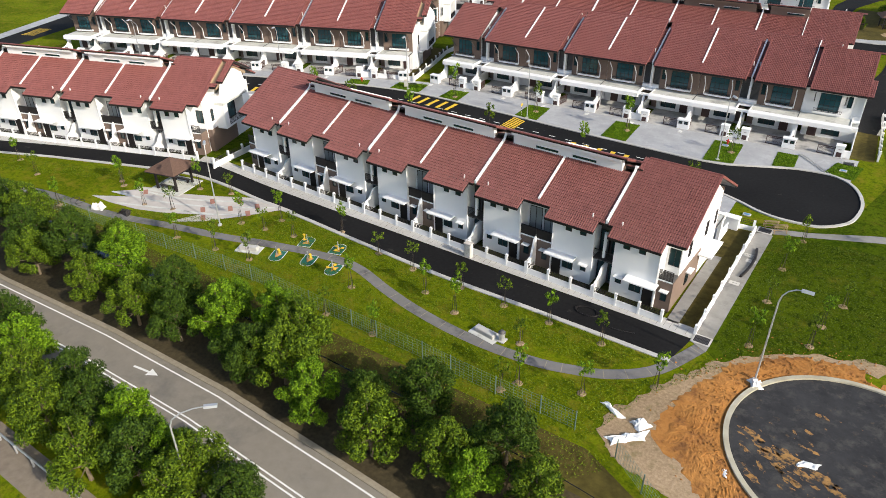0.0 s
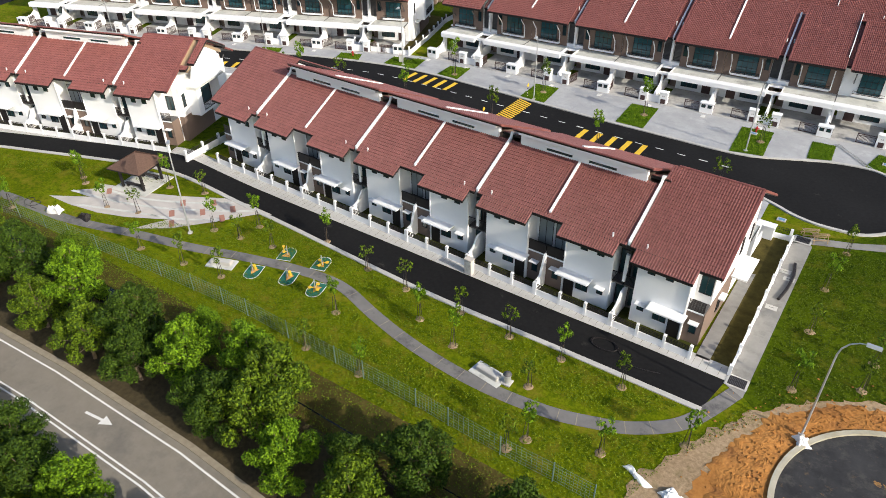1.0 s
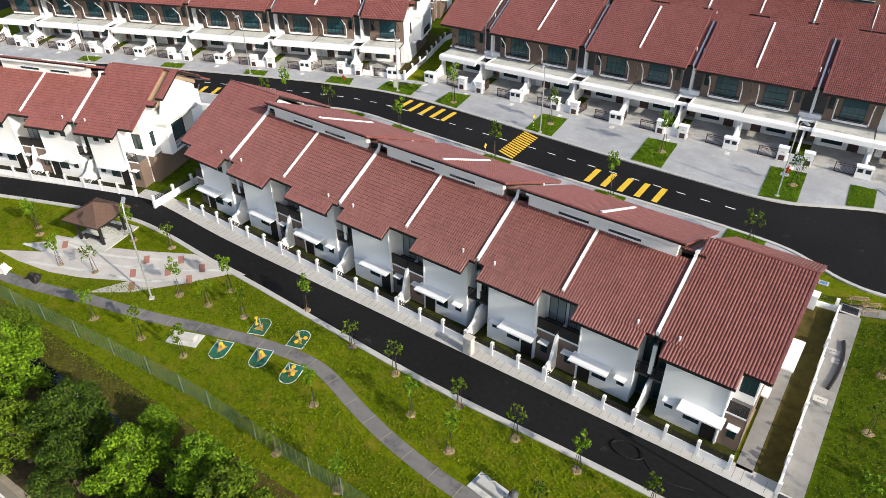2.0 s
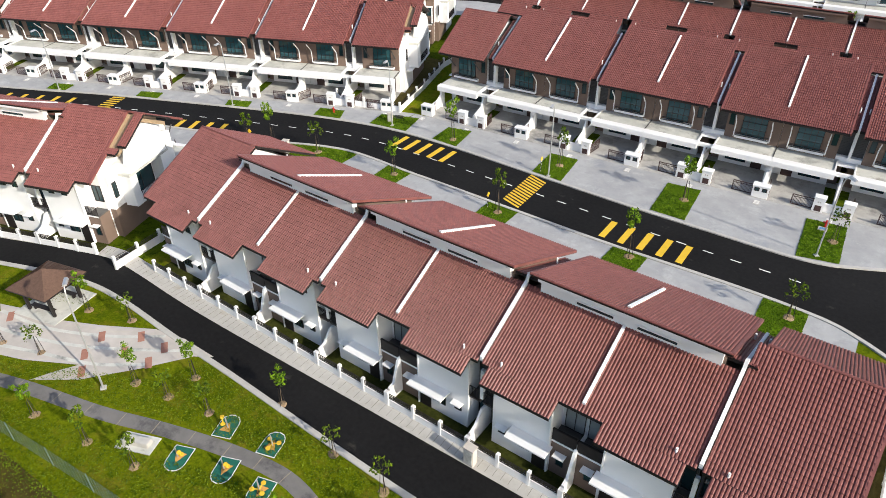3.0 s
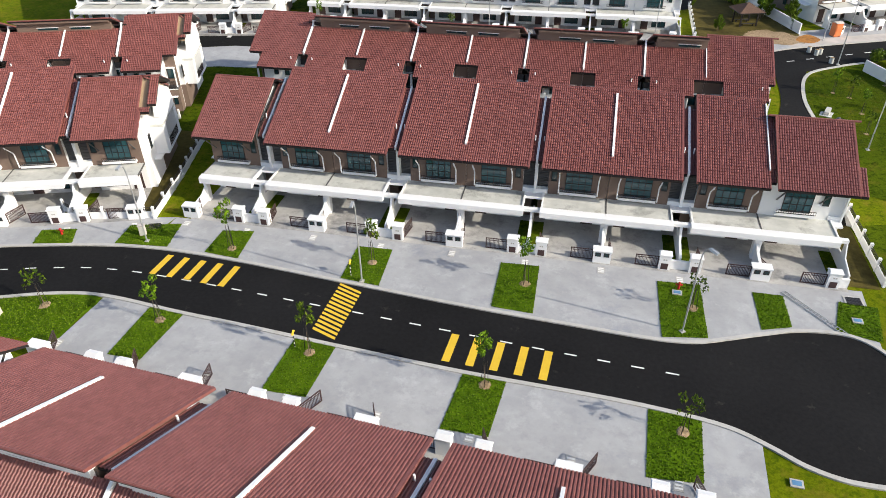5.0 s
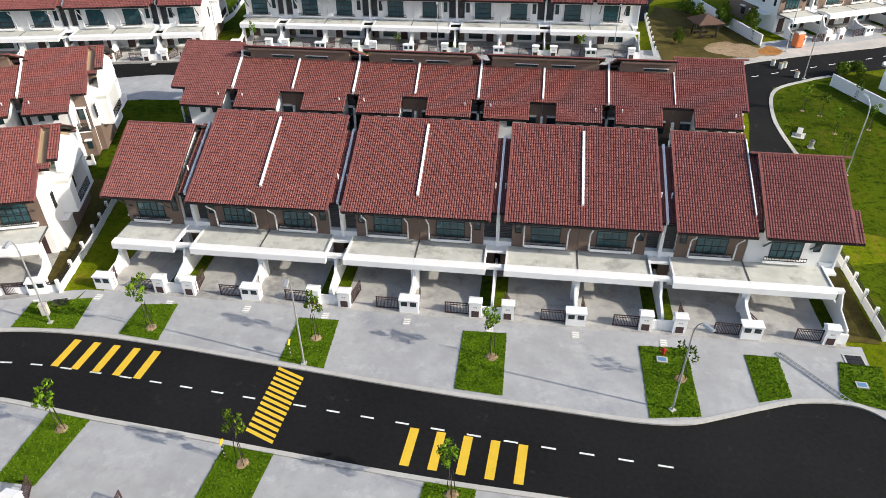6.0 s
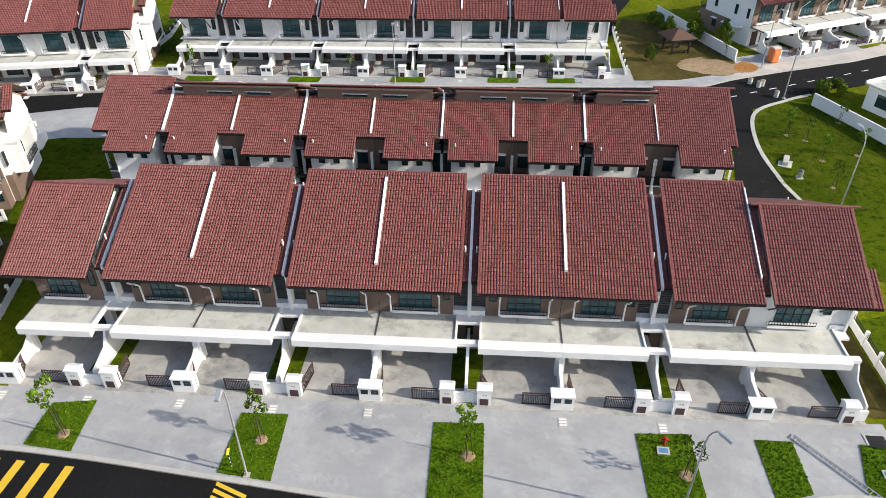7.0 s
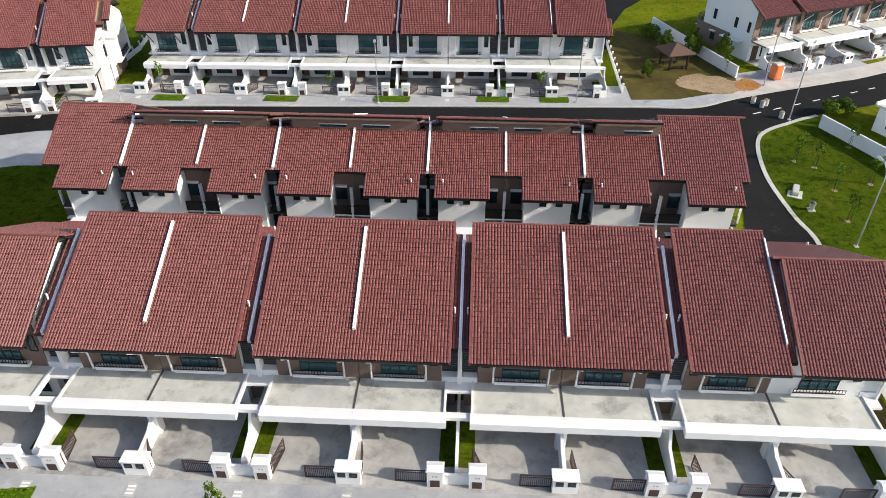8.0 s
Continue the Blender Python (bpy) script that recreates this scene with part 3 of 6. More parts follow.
setting("side_lane", ribbon([(-18.23, 167.62), (-18.56, 179.16), (-16.45, 191.28), (-11.52, 203.14)], [(-15.14, 169.57), (-14.17, 178.92), (-10.77, 189.53), (-5.49, 198.56)], 0.05), ASPHALT, "black asphalt lane curving behind the corner", "road")
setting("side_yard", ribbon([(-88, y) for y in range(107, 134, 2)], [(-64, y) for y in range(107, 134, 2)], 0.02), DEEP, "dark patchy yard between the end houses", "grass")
# shade between these two houses is given by the darker grass colour
setting("side_yard", sheet([(-76.06, 50.18), (-67.87, 49.08), (-66.13, 66.21), (-72.61, 66.11)], 0.012), DEEP, "grass yard between the end houses, its shade put into the darker green", "grass")
setting("side_yard", sheet([(-6.82, 93.41), (-1.47, 93.71), (-2.14, 105.56), (-7.52, 104.62)], 0.02), ROUGH, "dry rough grass beside the end house", "grass")
# ---- houses ----
W, GAP = 6.7, 0.62
BAY_E, CL, RIDGE, FRONT_E = (-0.4, 6.25), (5.9, 9.5), (5.2, 10.98), (14.5, 6.78)
END_TOP, END_E = (7.6, 10.5), (14.5, 6.8)
END_W, OUTER_W, LAP = 6.35, 7.1, 0.6
WALL, PORCH, GATE = 12.35, 15.95, 18.2


def lerp(a, b, f):
    return tuple(p + (q - p) * f for p, q in zip(a, b))


def tile_mesh(u0, u1, eave, top):
    """Interlocking tiles: waves across, a step at every course."""
    n = max(1, round((u1 - u0) / 0.2))
    dy, dz = top[0] - eave[0], top[1] - eave[1]
    length = math.hypot(dy, dz)
    courses = max(1, round(length / 0.35))
    ny, nz = -dz / length * (1 if dy > 0 else -1), abs(dy) / length
    xs, hs = [], []
    for i in range(n):
        for f, h in ((0.0, 0.0), (0.3, 0.062), (0.66, 0.062)):
            xs.append(u0 + (u1 - u0) * (i + f) / n)
            hs.append(h)
    xs.append(u1)
    hs.append(0.0)
    verts, faces, k = [], [], len(xs)
    for c in range(courses):
        for s, lift in ((c / courses, 0.045), ((c + 1) / courses, 0.0)):
            for x, h in zip(xs, hs):
                d = h + lift
                verts.append((x, eave[0] + dy * s + ny * d, eave[1] + dz * s + nz * d))
    for r in range(courses * 2 - 1):
        for i in range(k - 1):
            a = r * k + i
            f = (a, a + 1, a + k + 1, a + k)
            faces.append(f if dy > 0 else f[::-1])
    me = bpy.data.meshes.new("roof_tiles")
    me.from_pydata(verts, [], faces)
    me.materials.append(TILE)
    return me


def slope(name, parent, u0, u1, eave, top, hand):
    """Tiles on dark boarding, with a closed verge."""
    u0, u1 = sorted((u0 * hand, u1 * hand))
    ob = new(name, tile_mesh(u0, u1, eave, top))
    ob.parent = parent
    tagged(ob, "dark red interlocking roof tiles")
    part("fascia", prisms([(eave[0], eave[1] - 0.02), (top[0], top[1] - 0.02), (top[0], top[1] - 0.2), (eave[0], eave[1] - 0.2)], u0 + 0.01, u1 - 0.01), DARK, ob)
    return ob


def verge(parent, u, eave, top, hand):
    bm = prisms([(eave[0], eave[1] + 0.1), (top[0], top[1] + 0.1), (top[0], top[1] - 0.12), (eave[0], eave[1] - 0.12)], (u - 0.07) * hand, (u + 0.07) * hand)
    return part("verge", bm, TILE, parent)


def lattice(xs, zs, t, y0, y1, tz=None):
    """One flat grid of bars, in one piece, with openings between them."""
    bm = bmesh.new()
    cx = [c for x in xs for c in (x - t / 2, x + t / 2)]
    cz = [c for z in zs for c in (z - (tz or t) / 2, z + (tz or t) / 2)]
    layers = [[[bm.verts.new((x, y, z)) for x in cx] for z in cz] for y in (y0, y1)]
    solid = lambda i, k: 0 <= i < len(cx) - 1 and 0 <= k < len(cz) - 1 and (i % 2 == 0 or k % 2 == 0)
    for k in range(len(cz) - 1):
        for i in range(len(cx) - 1):
            if not solid(i, k):
                continue
            f, b = layers
            bm.faces.new((f[k][i], f[k][i + 1], f[k + 1][i + 1], f[k + 1][i]))
            bm.faces.new((b[k + 1][i], b[k + 1][i + 1], b[k][i + 1], b[k][i]))
            for di, dk, p, q in ((-1, 0, (k, i), (k + 1, i)), (1, 0, (k + 1, i + 1), (k, i + 1)), (0, -1, (k, i + 1), (k, i)), (0, 1, (k + 1, i), (k + 1, i + 1))):
                if not solid(i + di, k + dk):
                    bm.faces.new((f[p[0]][p[1]], f[q[0]][q[1]], b[q[0]][q[1]], b[p[0]][p[1]]))
    return bm


def steps(a, b, n):
    return [a + (b - a) * i / n for i in range(n + 1)]


def window(parent, u0, u1, v, z0, z1, out, h, nx=2, nz=1, name="window", glass=GLASS):
    """A dark metal frame with mullions over a pane; out: +1 to the front, -1 to the back."""
    a, b = sorted((u0 * h, u1 * h))
    y0, y1 = sorted((v, v + 0.07 * out))
    ob = part(name, lattice(steps(a, b, nx), steps(z0, z1, nz), 0.042, y0, y1), DARK, parent)
    part("pane", boxes((a, b, *sorted((v + 0.01 * out, v + 0.03 * out)), z0, z1)), glass, ob)
    return ob


def side_window(parent, u, v0, v1, z0, z1, h, out):
    bm = boxes(*[(u * h, (u + 0.07 * out) * h, v - 0.03, v + 0.03, z0, z1) for v in (v0, (v0 + v1) / 2, v1)],
               *[(u * h, (u + 0.066 * out) * h, v0, v1, z - 0.03, z + 0.03) for z in (z0, z1)])
    ob = part("window", bm, DARK, parent)
    part("pane", boxes((u * h, (u + 0.03 * out) * h, v0, v1, z0, z1)), GLASS, ob)


def railing(u0, u1, v, z0, z1, h, gap=0.16):
    a, b = sorted((u0 * h, u1 * h))
    return lattice(steps(a, b, max(2, int((b - a) / gap))), [z0 + 0.025, z1 - 0.025], 0.025, v - 0.02, v + 0.02, 0.05)


def vent(parent, u, v, z, h, tall=0.75):
    bm = bmesh.new()
    rod(bm, (u * h, v, z - 0.3), (u * h, v, z + tall), 0.07, 8)
    part("vent_pipe", bm, WHITE, parent)


def strut(parent, u, h, drop=0.0):
    bm = bmesh.new()
    pts = [(WALL + 1.85, 6.3 - drop), (WALL + 1.7, 6.12 - drop), (WALL + 0.72, 5.2 - drop), (WALL + 0.55, 4.9 - drop), (WALL + 0.5, 3.45)]
    if drop:
        rod(bm, (u * h, WALL + 1.7, 6.3), (u * h, WALL + 0.1, 4.7), 0.07, 6)
        part("brace", bm, GREY, parent, "dark straight eave brace")
        return
    for p, q in zip(pts, pts[1:]):
        rod(bm, (u * h, *p), (u * h, *q), 0.065, 6)
    part("bracket", bm, WHITE, parent)


def back_side(ob, h, w, out_end, brown, main, rv):
    gv = rv - 1.25
    """The service side: a white bay, a balcony recess and a narrow dark gap."""
    slope("bay_roof", ob, 0.65, 5.35, BAY_E, main, h)
    part("bay_wall", prisms([(0.9, 0), (0.9, 6.35), (rv + 0.1, 6.05 + 0.5 * rv), (rv + 0.1, 0)], 0.95 * h, 5.05 * h), WHITE, ob)
    for u in (1.75, 3.15):
        window(ob, u, u + 0.55, 0.9, 4.95, 5.5, -1, h, 1)
    window(ob, 2.75, 3.75, 0.9, 1.05, 1.75, -1, h, 2)
    window(ob, 1.45, 1.95, 0.9, 1.35, 1.8, -1, h, 1)
    part("door", boxes((3.95 * h, 4.85 * h, 0.84, 0.91, 0.02, 2.1)), DARK, ob, "dark metal back door")
    part("canopy", boxes((2.4 * h, 5.25 * h, -0.15, 0.9, 2.4, 2.52)), WHITE, ob)
    part("canopy", boxes((1.3 * h, 2.1 * h, 0.45, 0.9, 2.0, 2.08)), WHITE, ob)
    part("rain_pipe", boxes((4.93 * h, 5.01 * h, 0.8, 0.895, 0, 6.2)), WHITE, ob)
    edge = w - 0.02
    part("recess_wall", boxes((5.06 * h, edge * h, gv, rv + 0.1, 0, 2.95)), BROWN, ob, "brown painted ground floor wall")
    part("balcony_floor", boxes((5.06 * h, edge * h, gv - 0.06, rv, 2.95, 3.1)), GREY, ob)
    if brown:
        part("recess_back", boxes((5.06 * h, edge * h, rv - 0.1, rv + 0.01, 3.1, 7.0)), BROWN, ob, "dark brown recess wall")
    if out_end:
        a, b = sorted((5.12 * h, (edge - 0.05) * h))
        part("balcony_front", lattice([a, b], steps(3.12, 4.0, 9), 0.045, gv - 0.06, gv - 0.02), DARK, ob, "dark slatted balcony railing")
    else:
        part("balcony_front", boxes((5.08 * h, (edge - 0.02) * h, gv - 0.06, gv + 0.02, 3.1, 3.95), (5.08 * h, (edge - 0.02) * h, gv - 0.1, gv + 0.06, 3.93, 4.0)), DARK, ob, "dark balcony panel")
    part("floor_band", boxes((5.07 * h, (edge - 0.01) * h, gv - 0.09, gv + 0.01, 2.93, 3.06)), WHITE, ob)
    if brown:
        window(ob, 5.15, 6.1, rv - 0.1, 4.0, 5.2, -1, h, 1)
        part("hood", boxes((5.1 * h, 6.15 * h, rv - 0.36, rv - 0.1, 5.3, 5.46)), WHITE, ob)
        part("recess_post", boxes(((w - 0.12) * h, (w - 0.002) * h, gv - 0.08, gv + 0.2, 3.26, 5.75)), WHITE, ob)
        part("hood", boxes((0.14 * h, 0.9 * h, rv - 0.4, rv - 0.12, 5.46, 5.62)), WHITE, ob)
    else:
        window(ob, 5.3, edge - 0.12, rv, 3.9 if out_end else 3.15, 5.5, -1, h, 2, glass=GLASS if out_end else CURTAIN)
    part("gap_post", boxes((0.002 * h, 0.12 * h, gv - 0.05, gv + 0.2, 3.26, 5.75)), WHITE, ob)
    window(ob, 5.5, 6.0, gv, 1.0, 1.9, -1, h, 1)
    part("canopy", boxes((5.4 * h, 6.15 * h, gv - 0.5, gv, 2.05, 2.13)), WHITE, ob)
    if not out_end:
        part("party_fin", prisms([(-0.3, 0), (-0.3, 1.25), (0.2, 1.35), (gv - 0.3, 3.0), (gv, 3.25), (rv, 3.25), (rv, 0)], (w - 0.1) * h, w * h), WHITE, ob)
    part("gap_balcony", railing(0.1, 0.93, gv, 3.0, 3.95, h, 0.1), DARK, ob)
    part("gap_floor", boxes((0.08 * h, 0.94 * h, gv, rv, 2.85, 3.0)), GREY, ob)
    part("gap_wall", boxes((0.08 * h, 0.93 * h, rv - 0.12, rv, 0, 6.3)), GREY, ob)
    window(ob, 0.25, 0.85, rv - 0.12, 3.2, 5.4, -1, h, 1)
    window(ob, 0.25, 0.85, rv - 0.12, 0.3, 2.3, -1, h, 1)
    part("gap_fin", prisms([(-0.3, 0), (-0.3, 1.25), (0.3, 1.4), (gv, 2.3), (rv - 0.12, 2.3), (rv - 0.12, 0)], 0, 0.08 * h), WHITE, ob)
    vent(ob, 1.35, 0.95, 6.55, h)


def front_side(ob, h, w, low, front):
    part("front_wall", boxes((1.2 * h, (w - 0.02) * h, WALL, WALL + 0.08, 3.0, 7.35 if low else 7.5)), front, ob)
    bm = boxes((0.16 * h, 1.18 * h, WALL - 0.5, WALL - 0.42, 3.5, 6.55))
    for k in range(17):
        box(bm, 0.16 * h, 1.18 * h, WALL - 0.42, WALL - 0.36, 3.55 + k * 0.17, 3.64 + k * 0.17)
    part("louvre", bm, GREY, ob, "dark grey louvred panel")
    part("front_fin", boxes((0.003 * h, 0.14 * h, WALL - 0.8, WALL + 0.3, 2.6, 6.55)), WHITE, ob)
    part("gap_base", boxes((0.14 * h, 1.18 * h, WALL - 0.55, WALL + 0.12, 2.6, 3.5)), WHITE, ob)
    window(ob, 2.8, 5.2, WALL + 0.08, 3.62, 5.9, 1, h, 4, 3, glass=TEAL)
    window(ob, 1.45, 1.95, WALL + 0.08, 4.5, 5.9, 1, h, 1)
    part("sill", boxes((2.3 * h, 5.7 * h, WALL + 0.08, WALL + 0.5, 3.3, 3.55)), WHITE, ob)
    part("window_rail", railing(2.35, 5.65, WALL + 0.46, 3.58, 3.95, h, 0.2), DARK, ob)
    for u in (2.2, 5.8):
        strut(ob, u, h, 0.42 if low else 0.0)
    # porch
    part("porch_slab", boxes((0.95 * h, (w - 0.03) * h, WALL + 0.08, PORCH - 0.75, 2.85, 3.05)), SLAB, ob, "bare weathered concrete porch slab")
    part("porch_fascia", prisms([(PORCH - 0.75, 2.62), (PORCH - 0.75, 3.14), (PORCH - 0.1, 3.1), (PORCH, 3.0), (PORCH, 2.45), (PORCH - 0.2, 2.45)], 0.75 * h, (w - 0.004) * h), WHITE, ob)
    part("porch_edge", boxes((0.8 * h, 0.95 * h, WALL + 0.12, PORCH - 0.75, 2.75, 3.16)), WHITE, ob)
    part("porch_joint", boxes(((w - 0.06) * h, (w - 0.001) * h, WALL + 0.08, PORCH - 0.76, 2.9, 3.08)), GREY, ob)
    part("gap_beam", boxes((0, 0.8 * h, PORCH - 0.9, PORCH - 0.45, 2.7, 3.0)), WHITE, ob)
    part("gap_slab", boxes((0, 0.8 * h, WALL + 0.12, WALL + 1.0, 2.85, 3.04)), WHITE, ob)
    part("pillar", boxes(((w - 0.32) * h, (w - 0.004) * h, PORCH - 1.25, PORCH - 0.6, 0, 2.85)), WHITE, ob)
    part("divider", prisms([(PORCH - 0.6, 0), (PORCH - 0.6, 1.7), (PORCH + 0.2, 1.25), (GATE - 0.35, 1.1), (GATE - 0.35, 0)], (w - 0.12) * h, (w - 0.003) * h), WHITE, ob)
    part("boundary", prisms([(WALL - 0.3, 0), (WALL - 0.3, 1.4), (PORCH - 1.0, 1.4), (PORCH - 1.0, 2.7), (PORCH - 0.55, 2.7), (PORCH + 0.1, 1.6), (GATE - 0.2, 1.15), (GATE - 0.2, 0)], 0, 0.1 * h), WHITE, ob)
    # the darker grass colour includes the shade of the car porch
    part("planting_strip", boxes((0.12 * h, 1.15 * h, WALL + 0.6, GATE - 1.2, 0, 0.09)), DEEP, ob, "narrow strip of rough grass, porch shade put into its colour")
    window(ob, 1.9, 4.0, WALL, 0.5, 2.3, 1, h, 3, 1)
    part("door", boxes((4.6 * h, 5.7 * h, WALL, WALL + 0.05, 0.05, 2.2)), MAROON, ob, "dark maroon front door")


def house(hand, kind, front):
    """A two-storey terrace unit. Its open gap is at u = 0 and the shared wall at u = W; v runs from the back eave to the front.
    end: a gable beyond the shared side; cut: the same with a notch in the roof; outer: a gable at the gap side."""
    h = hand
    ob = new("terrace_house", None)
    end, outer = kind in ("end", "cut"), kind == "outer"
    main, rv = ((1.7, 7.33), 2.9) if front is WHITE else ((0.65, 6.79), 2.3)
    w = END_W if end else OUTER_W if outer else W
    u0 = -LAP if outer else GAP
    if kind == "mid":
        slope("front_roof", ob, GAP, w, FRONT_E, RIDGE, h)
        verge(ob, GAP, FRONT_E, RIDGE, h)
        slope("back_roof", ob, 0.15, w, main, CL, h)
        cl = part("clerestory", prisms([(5.72, 9.0), (6.2, 9.0), (6.2, RIDGE[1] - 0.65), (RIDGE[0] + 0.02, RIDGE[1] - 0.19), (RIDGE[0] + 0.02, RIDGE[1] - 0.42), (5.72, RIDGE[1] - 0.5)], (GAP + 0.5) * h, w * h), CLER[front], ob)
        part("slit_window", boxes(((w - 3.1) * h, (w - 0.75) * h, 5.69, 5.73, CL[1] + 0.16, CL[1] + 0.42)), GLASS, cl)
        part("slit_frame", boxes(((w - 3.2) * h, (w - 0.65) * h, 5.6, 5.73, CL[1] + 0.42, CL[1] + 0.47)), WHITE, cl)
        bm = bmesh.new()
        rod(bm, ((GAP - 0.05) * h, RIDGE[0], RIDGE[1] + 0.02), (w * h, RIDGE[0], RIDGE[1] + 0.02), 0.08, 8)
        part("ridge_cap", bm, TILE, ob)
        a, b = lerp(RIDGE, FRONT_E, 0.07), lerp(RIDGE, FRONT_E, 0.81)
        part("roof_rib", prisms([(a[0], a[1] + 0.22), (b[0], b[1] + 0.22), (b[0], b[1] - 0.02), (a[0], a[1] - 0.02)], (w - 0.1) * h, (w - 0.002) * h), WHITE, ob)
        a, b = lerp(CL, main, 0.04), lerp(CL, main, 0.93)
        part("back_rib", prisms([(a[0], a[1] + 0.22), (b[0], b[1] + 0.22), (b[0], b[1] - 0.05), (a[0], a[1] - 0.05)], (w - 0.095) * h, (w - 0.002) * h), WHITE, ob)
        part("wall", prisms([(rv, 0), (rv, 6.05 + 0.5 * rv), (5.9, 9.0), (7.2, 8.9), (WALL, 6.9), (WALL, 0)], 1.2 * h, (w - 0.03) * h), WHITE, ob)
        part("gap_core", prisms([(rv, 0), (rv, 6.05 + 0.5 * rv), (5.9, 9.0), (7.2, 8.9), (11.8, 6.7), (11.8, 0)], 0.3 * h, 1.2 * h), BROWN, ob)
        # brown stands in for the shade below the roof overhang
        part("shaded_upper_wall", prisms([(6.0, 8.9), (6.0, 9.9), (7.5, 9.6), (WALL, 7.4), (WALL, 6.2)], 0.97 * h, (w - 0.04) * h), BROWN, ob)
    else:
        hi = w if outer else w + LAP
        knee = lerp(END_TOP, END_E, 0.62)
        if outer:
            slope("front_roof", ob, 0.02, w - 0.6, END_E, END_TOP, h)
            slope("eave_return", ob, u0, 0.02, END_E, knee, h)
        else:
            slope("front_roof", ob, u0, w + 0.36 if kind == "cut" else hi, END_E, END_TOP, h)
        if outer:
            slope("gap_roof", ob, w - 0.6, w - 0.02, (13.5, 6.85), (7.3, 10.1), h)
            verge(ob, w - 0.6, END_E, END_TOP, h)
        slope("back_roof", ob, 0.02 if outer else 0.15, w + 0.36 if kind == "cut" else hi, main, END_TOP, h)
        bm = bmesh.new()
        rod(bm, (u0 * h, END_TOP[0], END_TOP[1] + 0.04), (hi * h, END_TOP[0], END_TOP[1] + 0.04), 0.1, 8)
        part("ridge_cap", bm, TILE, ob)
        edge = u0 if outer else hi
        for e in (END_E, main):
            verge(ob, 0.02 if outer else w + 0.36 if kind == "cut" else edge, e, END_TOP, h)
        part("wall", prisms([(rv, 0), (rv, 6.0 + 0.5 * rv), (END_TOP[0], END_TOP[1] - 0.25), (WALL, 7.0), (WALL, 0)], (0.02 if outer else 1.2) * h, (w - (0.66 if outer else 0.03)) * h), WHITE, ob)
        if not outer:
            part("gap_core", prisms([(rv, 0), (rv, 6.0 + 0.5 * rv), (6.1, 9.3), (11.8, 6.8), (11.8, 0)], 0.3 * h, 1.2 * h), BROWN, ob)
        if end:
            part("side_base", boxes(((w - 0.05) * h, (w + (0.6 if kind == "cut" else 0.03)) * h, rv - 1.25 if kind == "end" else rv + 0.25, WALL - 4.2, 0, 2.95)), BROWN, ob, "brown painted ground floor")
            for v0, v1 in ((4.2, 4.7), (8.6, 9.1), (11.2, 11.6)) if kind == "end" else ():
                side_window(ob, w - 0.03, v0, v1, 4.0, 5.4, h, 1)
            side_window(ob, w + 0.03, 4.4, 5.2, 1.0, 2.0, h, 1)
            part("canopy", boxes((w * h, (w + 0.5) * h, 4.3, 5.3, 2.3, 2.42)), WHITE, ob)
            part("canopy", boxes((w * h, (w + 1.25) * h, 7.4, 10.9, 2.5, 2.64)), WHITE, ob)
            if kind == "cut":
                # beyond the upper verge: a recessed tan panel, a strip of tiles by the ridge and a small tiled ledge below them
                for e, f in ((main, 0.5), (END_E, 0.5)):
                    low = lerp(END_TOP, e, f)
                    part("gable_panel", prisms([(low[0], low[1] - 0.5), (END_TOP[0], END_TOP[1] - 0.5), (END_TOP[0], END_TOP[1] - 0.9), (low[0], low[1] - 0.9)], (w + 0.3) * h, (w + 1.25) * h), TAN, ob, "tan painted sloping panel")
                    part("panel_cheek", prisms([(low[0], low[1] - 0.19), (END_TOP[0], END_TOP[1] - 0.19), (END_TOP[0], END_TOP[1] - 0.9), (low[0], low[1] - 0.9)], (w + 0.28) * h, (w + 0.36) * h), TAN, ob)
                    slope("strip_roof", ob, w + 1.2, w + 2.1, lerp(END_TOP, e, f * 0.95), END_TOP, h)
                    slope("ledge_roof", ob, w + 0.36, w + 1.5, lerp(END_TOP, e, f + 0.1), (low[0], low[1] - 0.12), h)
                    slope("lower_roof", ob, w + 0.36, w + 0.6, e, lerp(END_TOP, e, f + 0.1), h)
                    verge(ob, w + 0.6, e, lerp(END_TOP, e, f + 0.1), h)
                bm = bmesh.new()
                rod(bm, ((w + 0.3) * h, END_TOP[0], END_TOP[1] + 0.04), ((w + 2.2) * h, END_TOP[0], END_TOP[1] + 0.04), 0.1, 8)
                part("ridge_cap", bm, TILE, ob)
                wing = [(rv + 0.3, 0), (rv + 0.3, 6.4), (3.6, 7.3), (3.6, 6.9), (9.6, 6.9), (9.6, 7.6), (WALL - 0.2, 6.6), (WALL - 0.2, 0)]
                part("side_wing", prisms(wing, (w - 0.03) * h, (w + 0.55) * h), WHITE, ob)
                top = [(4.3, 6.9), (4.8, 8.1), (END_TOP[0], END_TOP[1] - 0.95), (9.2, 8.6), (9.8, 6.9)]
                part("wing_gable", prisms(top, (w + 1.25) * h, (w + 1.85) * h), WHITE, ob)
                part("side_flat", boxes(((w + 0.55) * h, (w + 1.85) * h, 4.0, 9.8, 5.75, 6.0)), SLAB, ob, "weathered concrete balcony roof")
                for a, b in ((4.0, 4.9), (8.6, 9.8)):
                    part("wing_pier", boxes(((w + 0.55) * h, (w + 1.85) * h, a, b, 2.9, 5.75)), WHITE, ob)
                part("wing_upper", boxes(((w + 0.55) * h, (w + 1.85) * h, 4.3, 9.6, 6.0, 6.9)), WHITE, ob)
                part("side_balcony", boxes(((w + 0.55) * h, (w + 1.9) * h, 4.0, 9.8, 2.7, 2.9)), WHITE, ob)
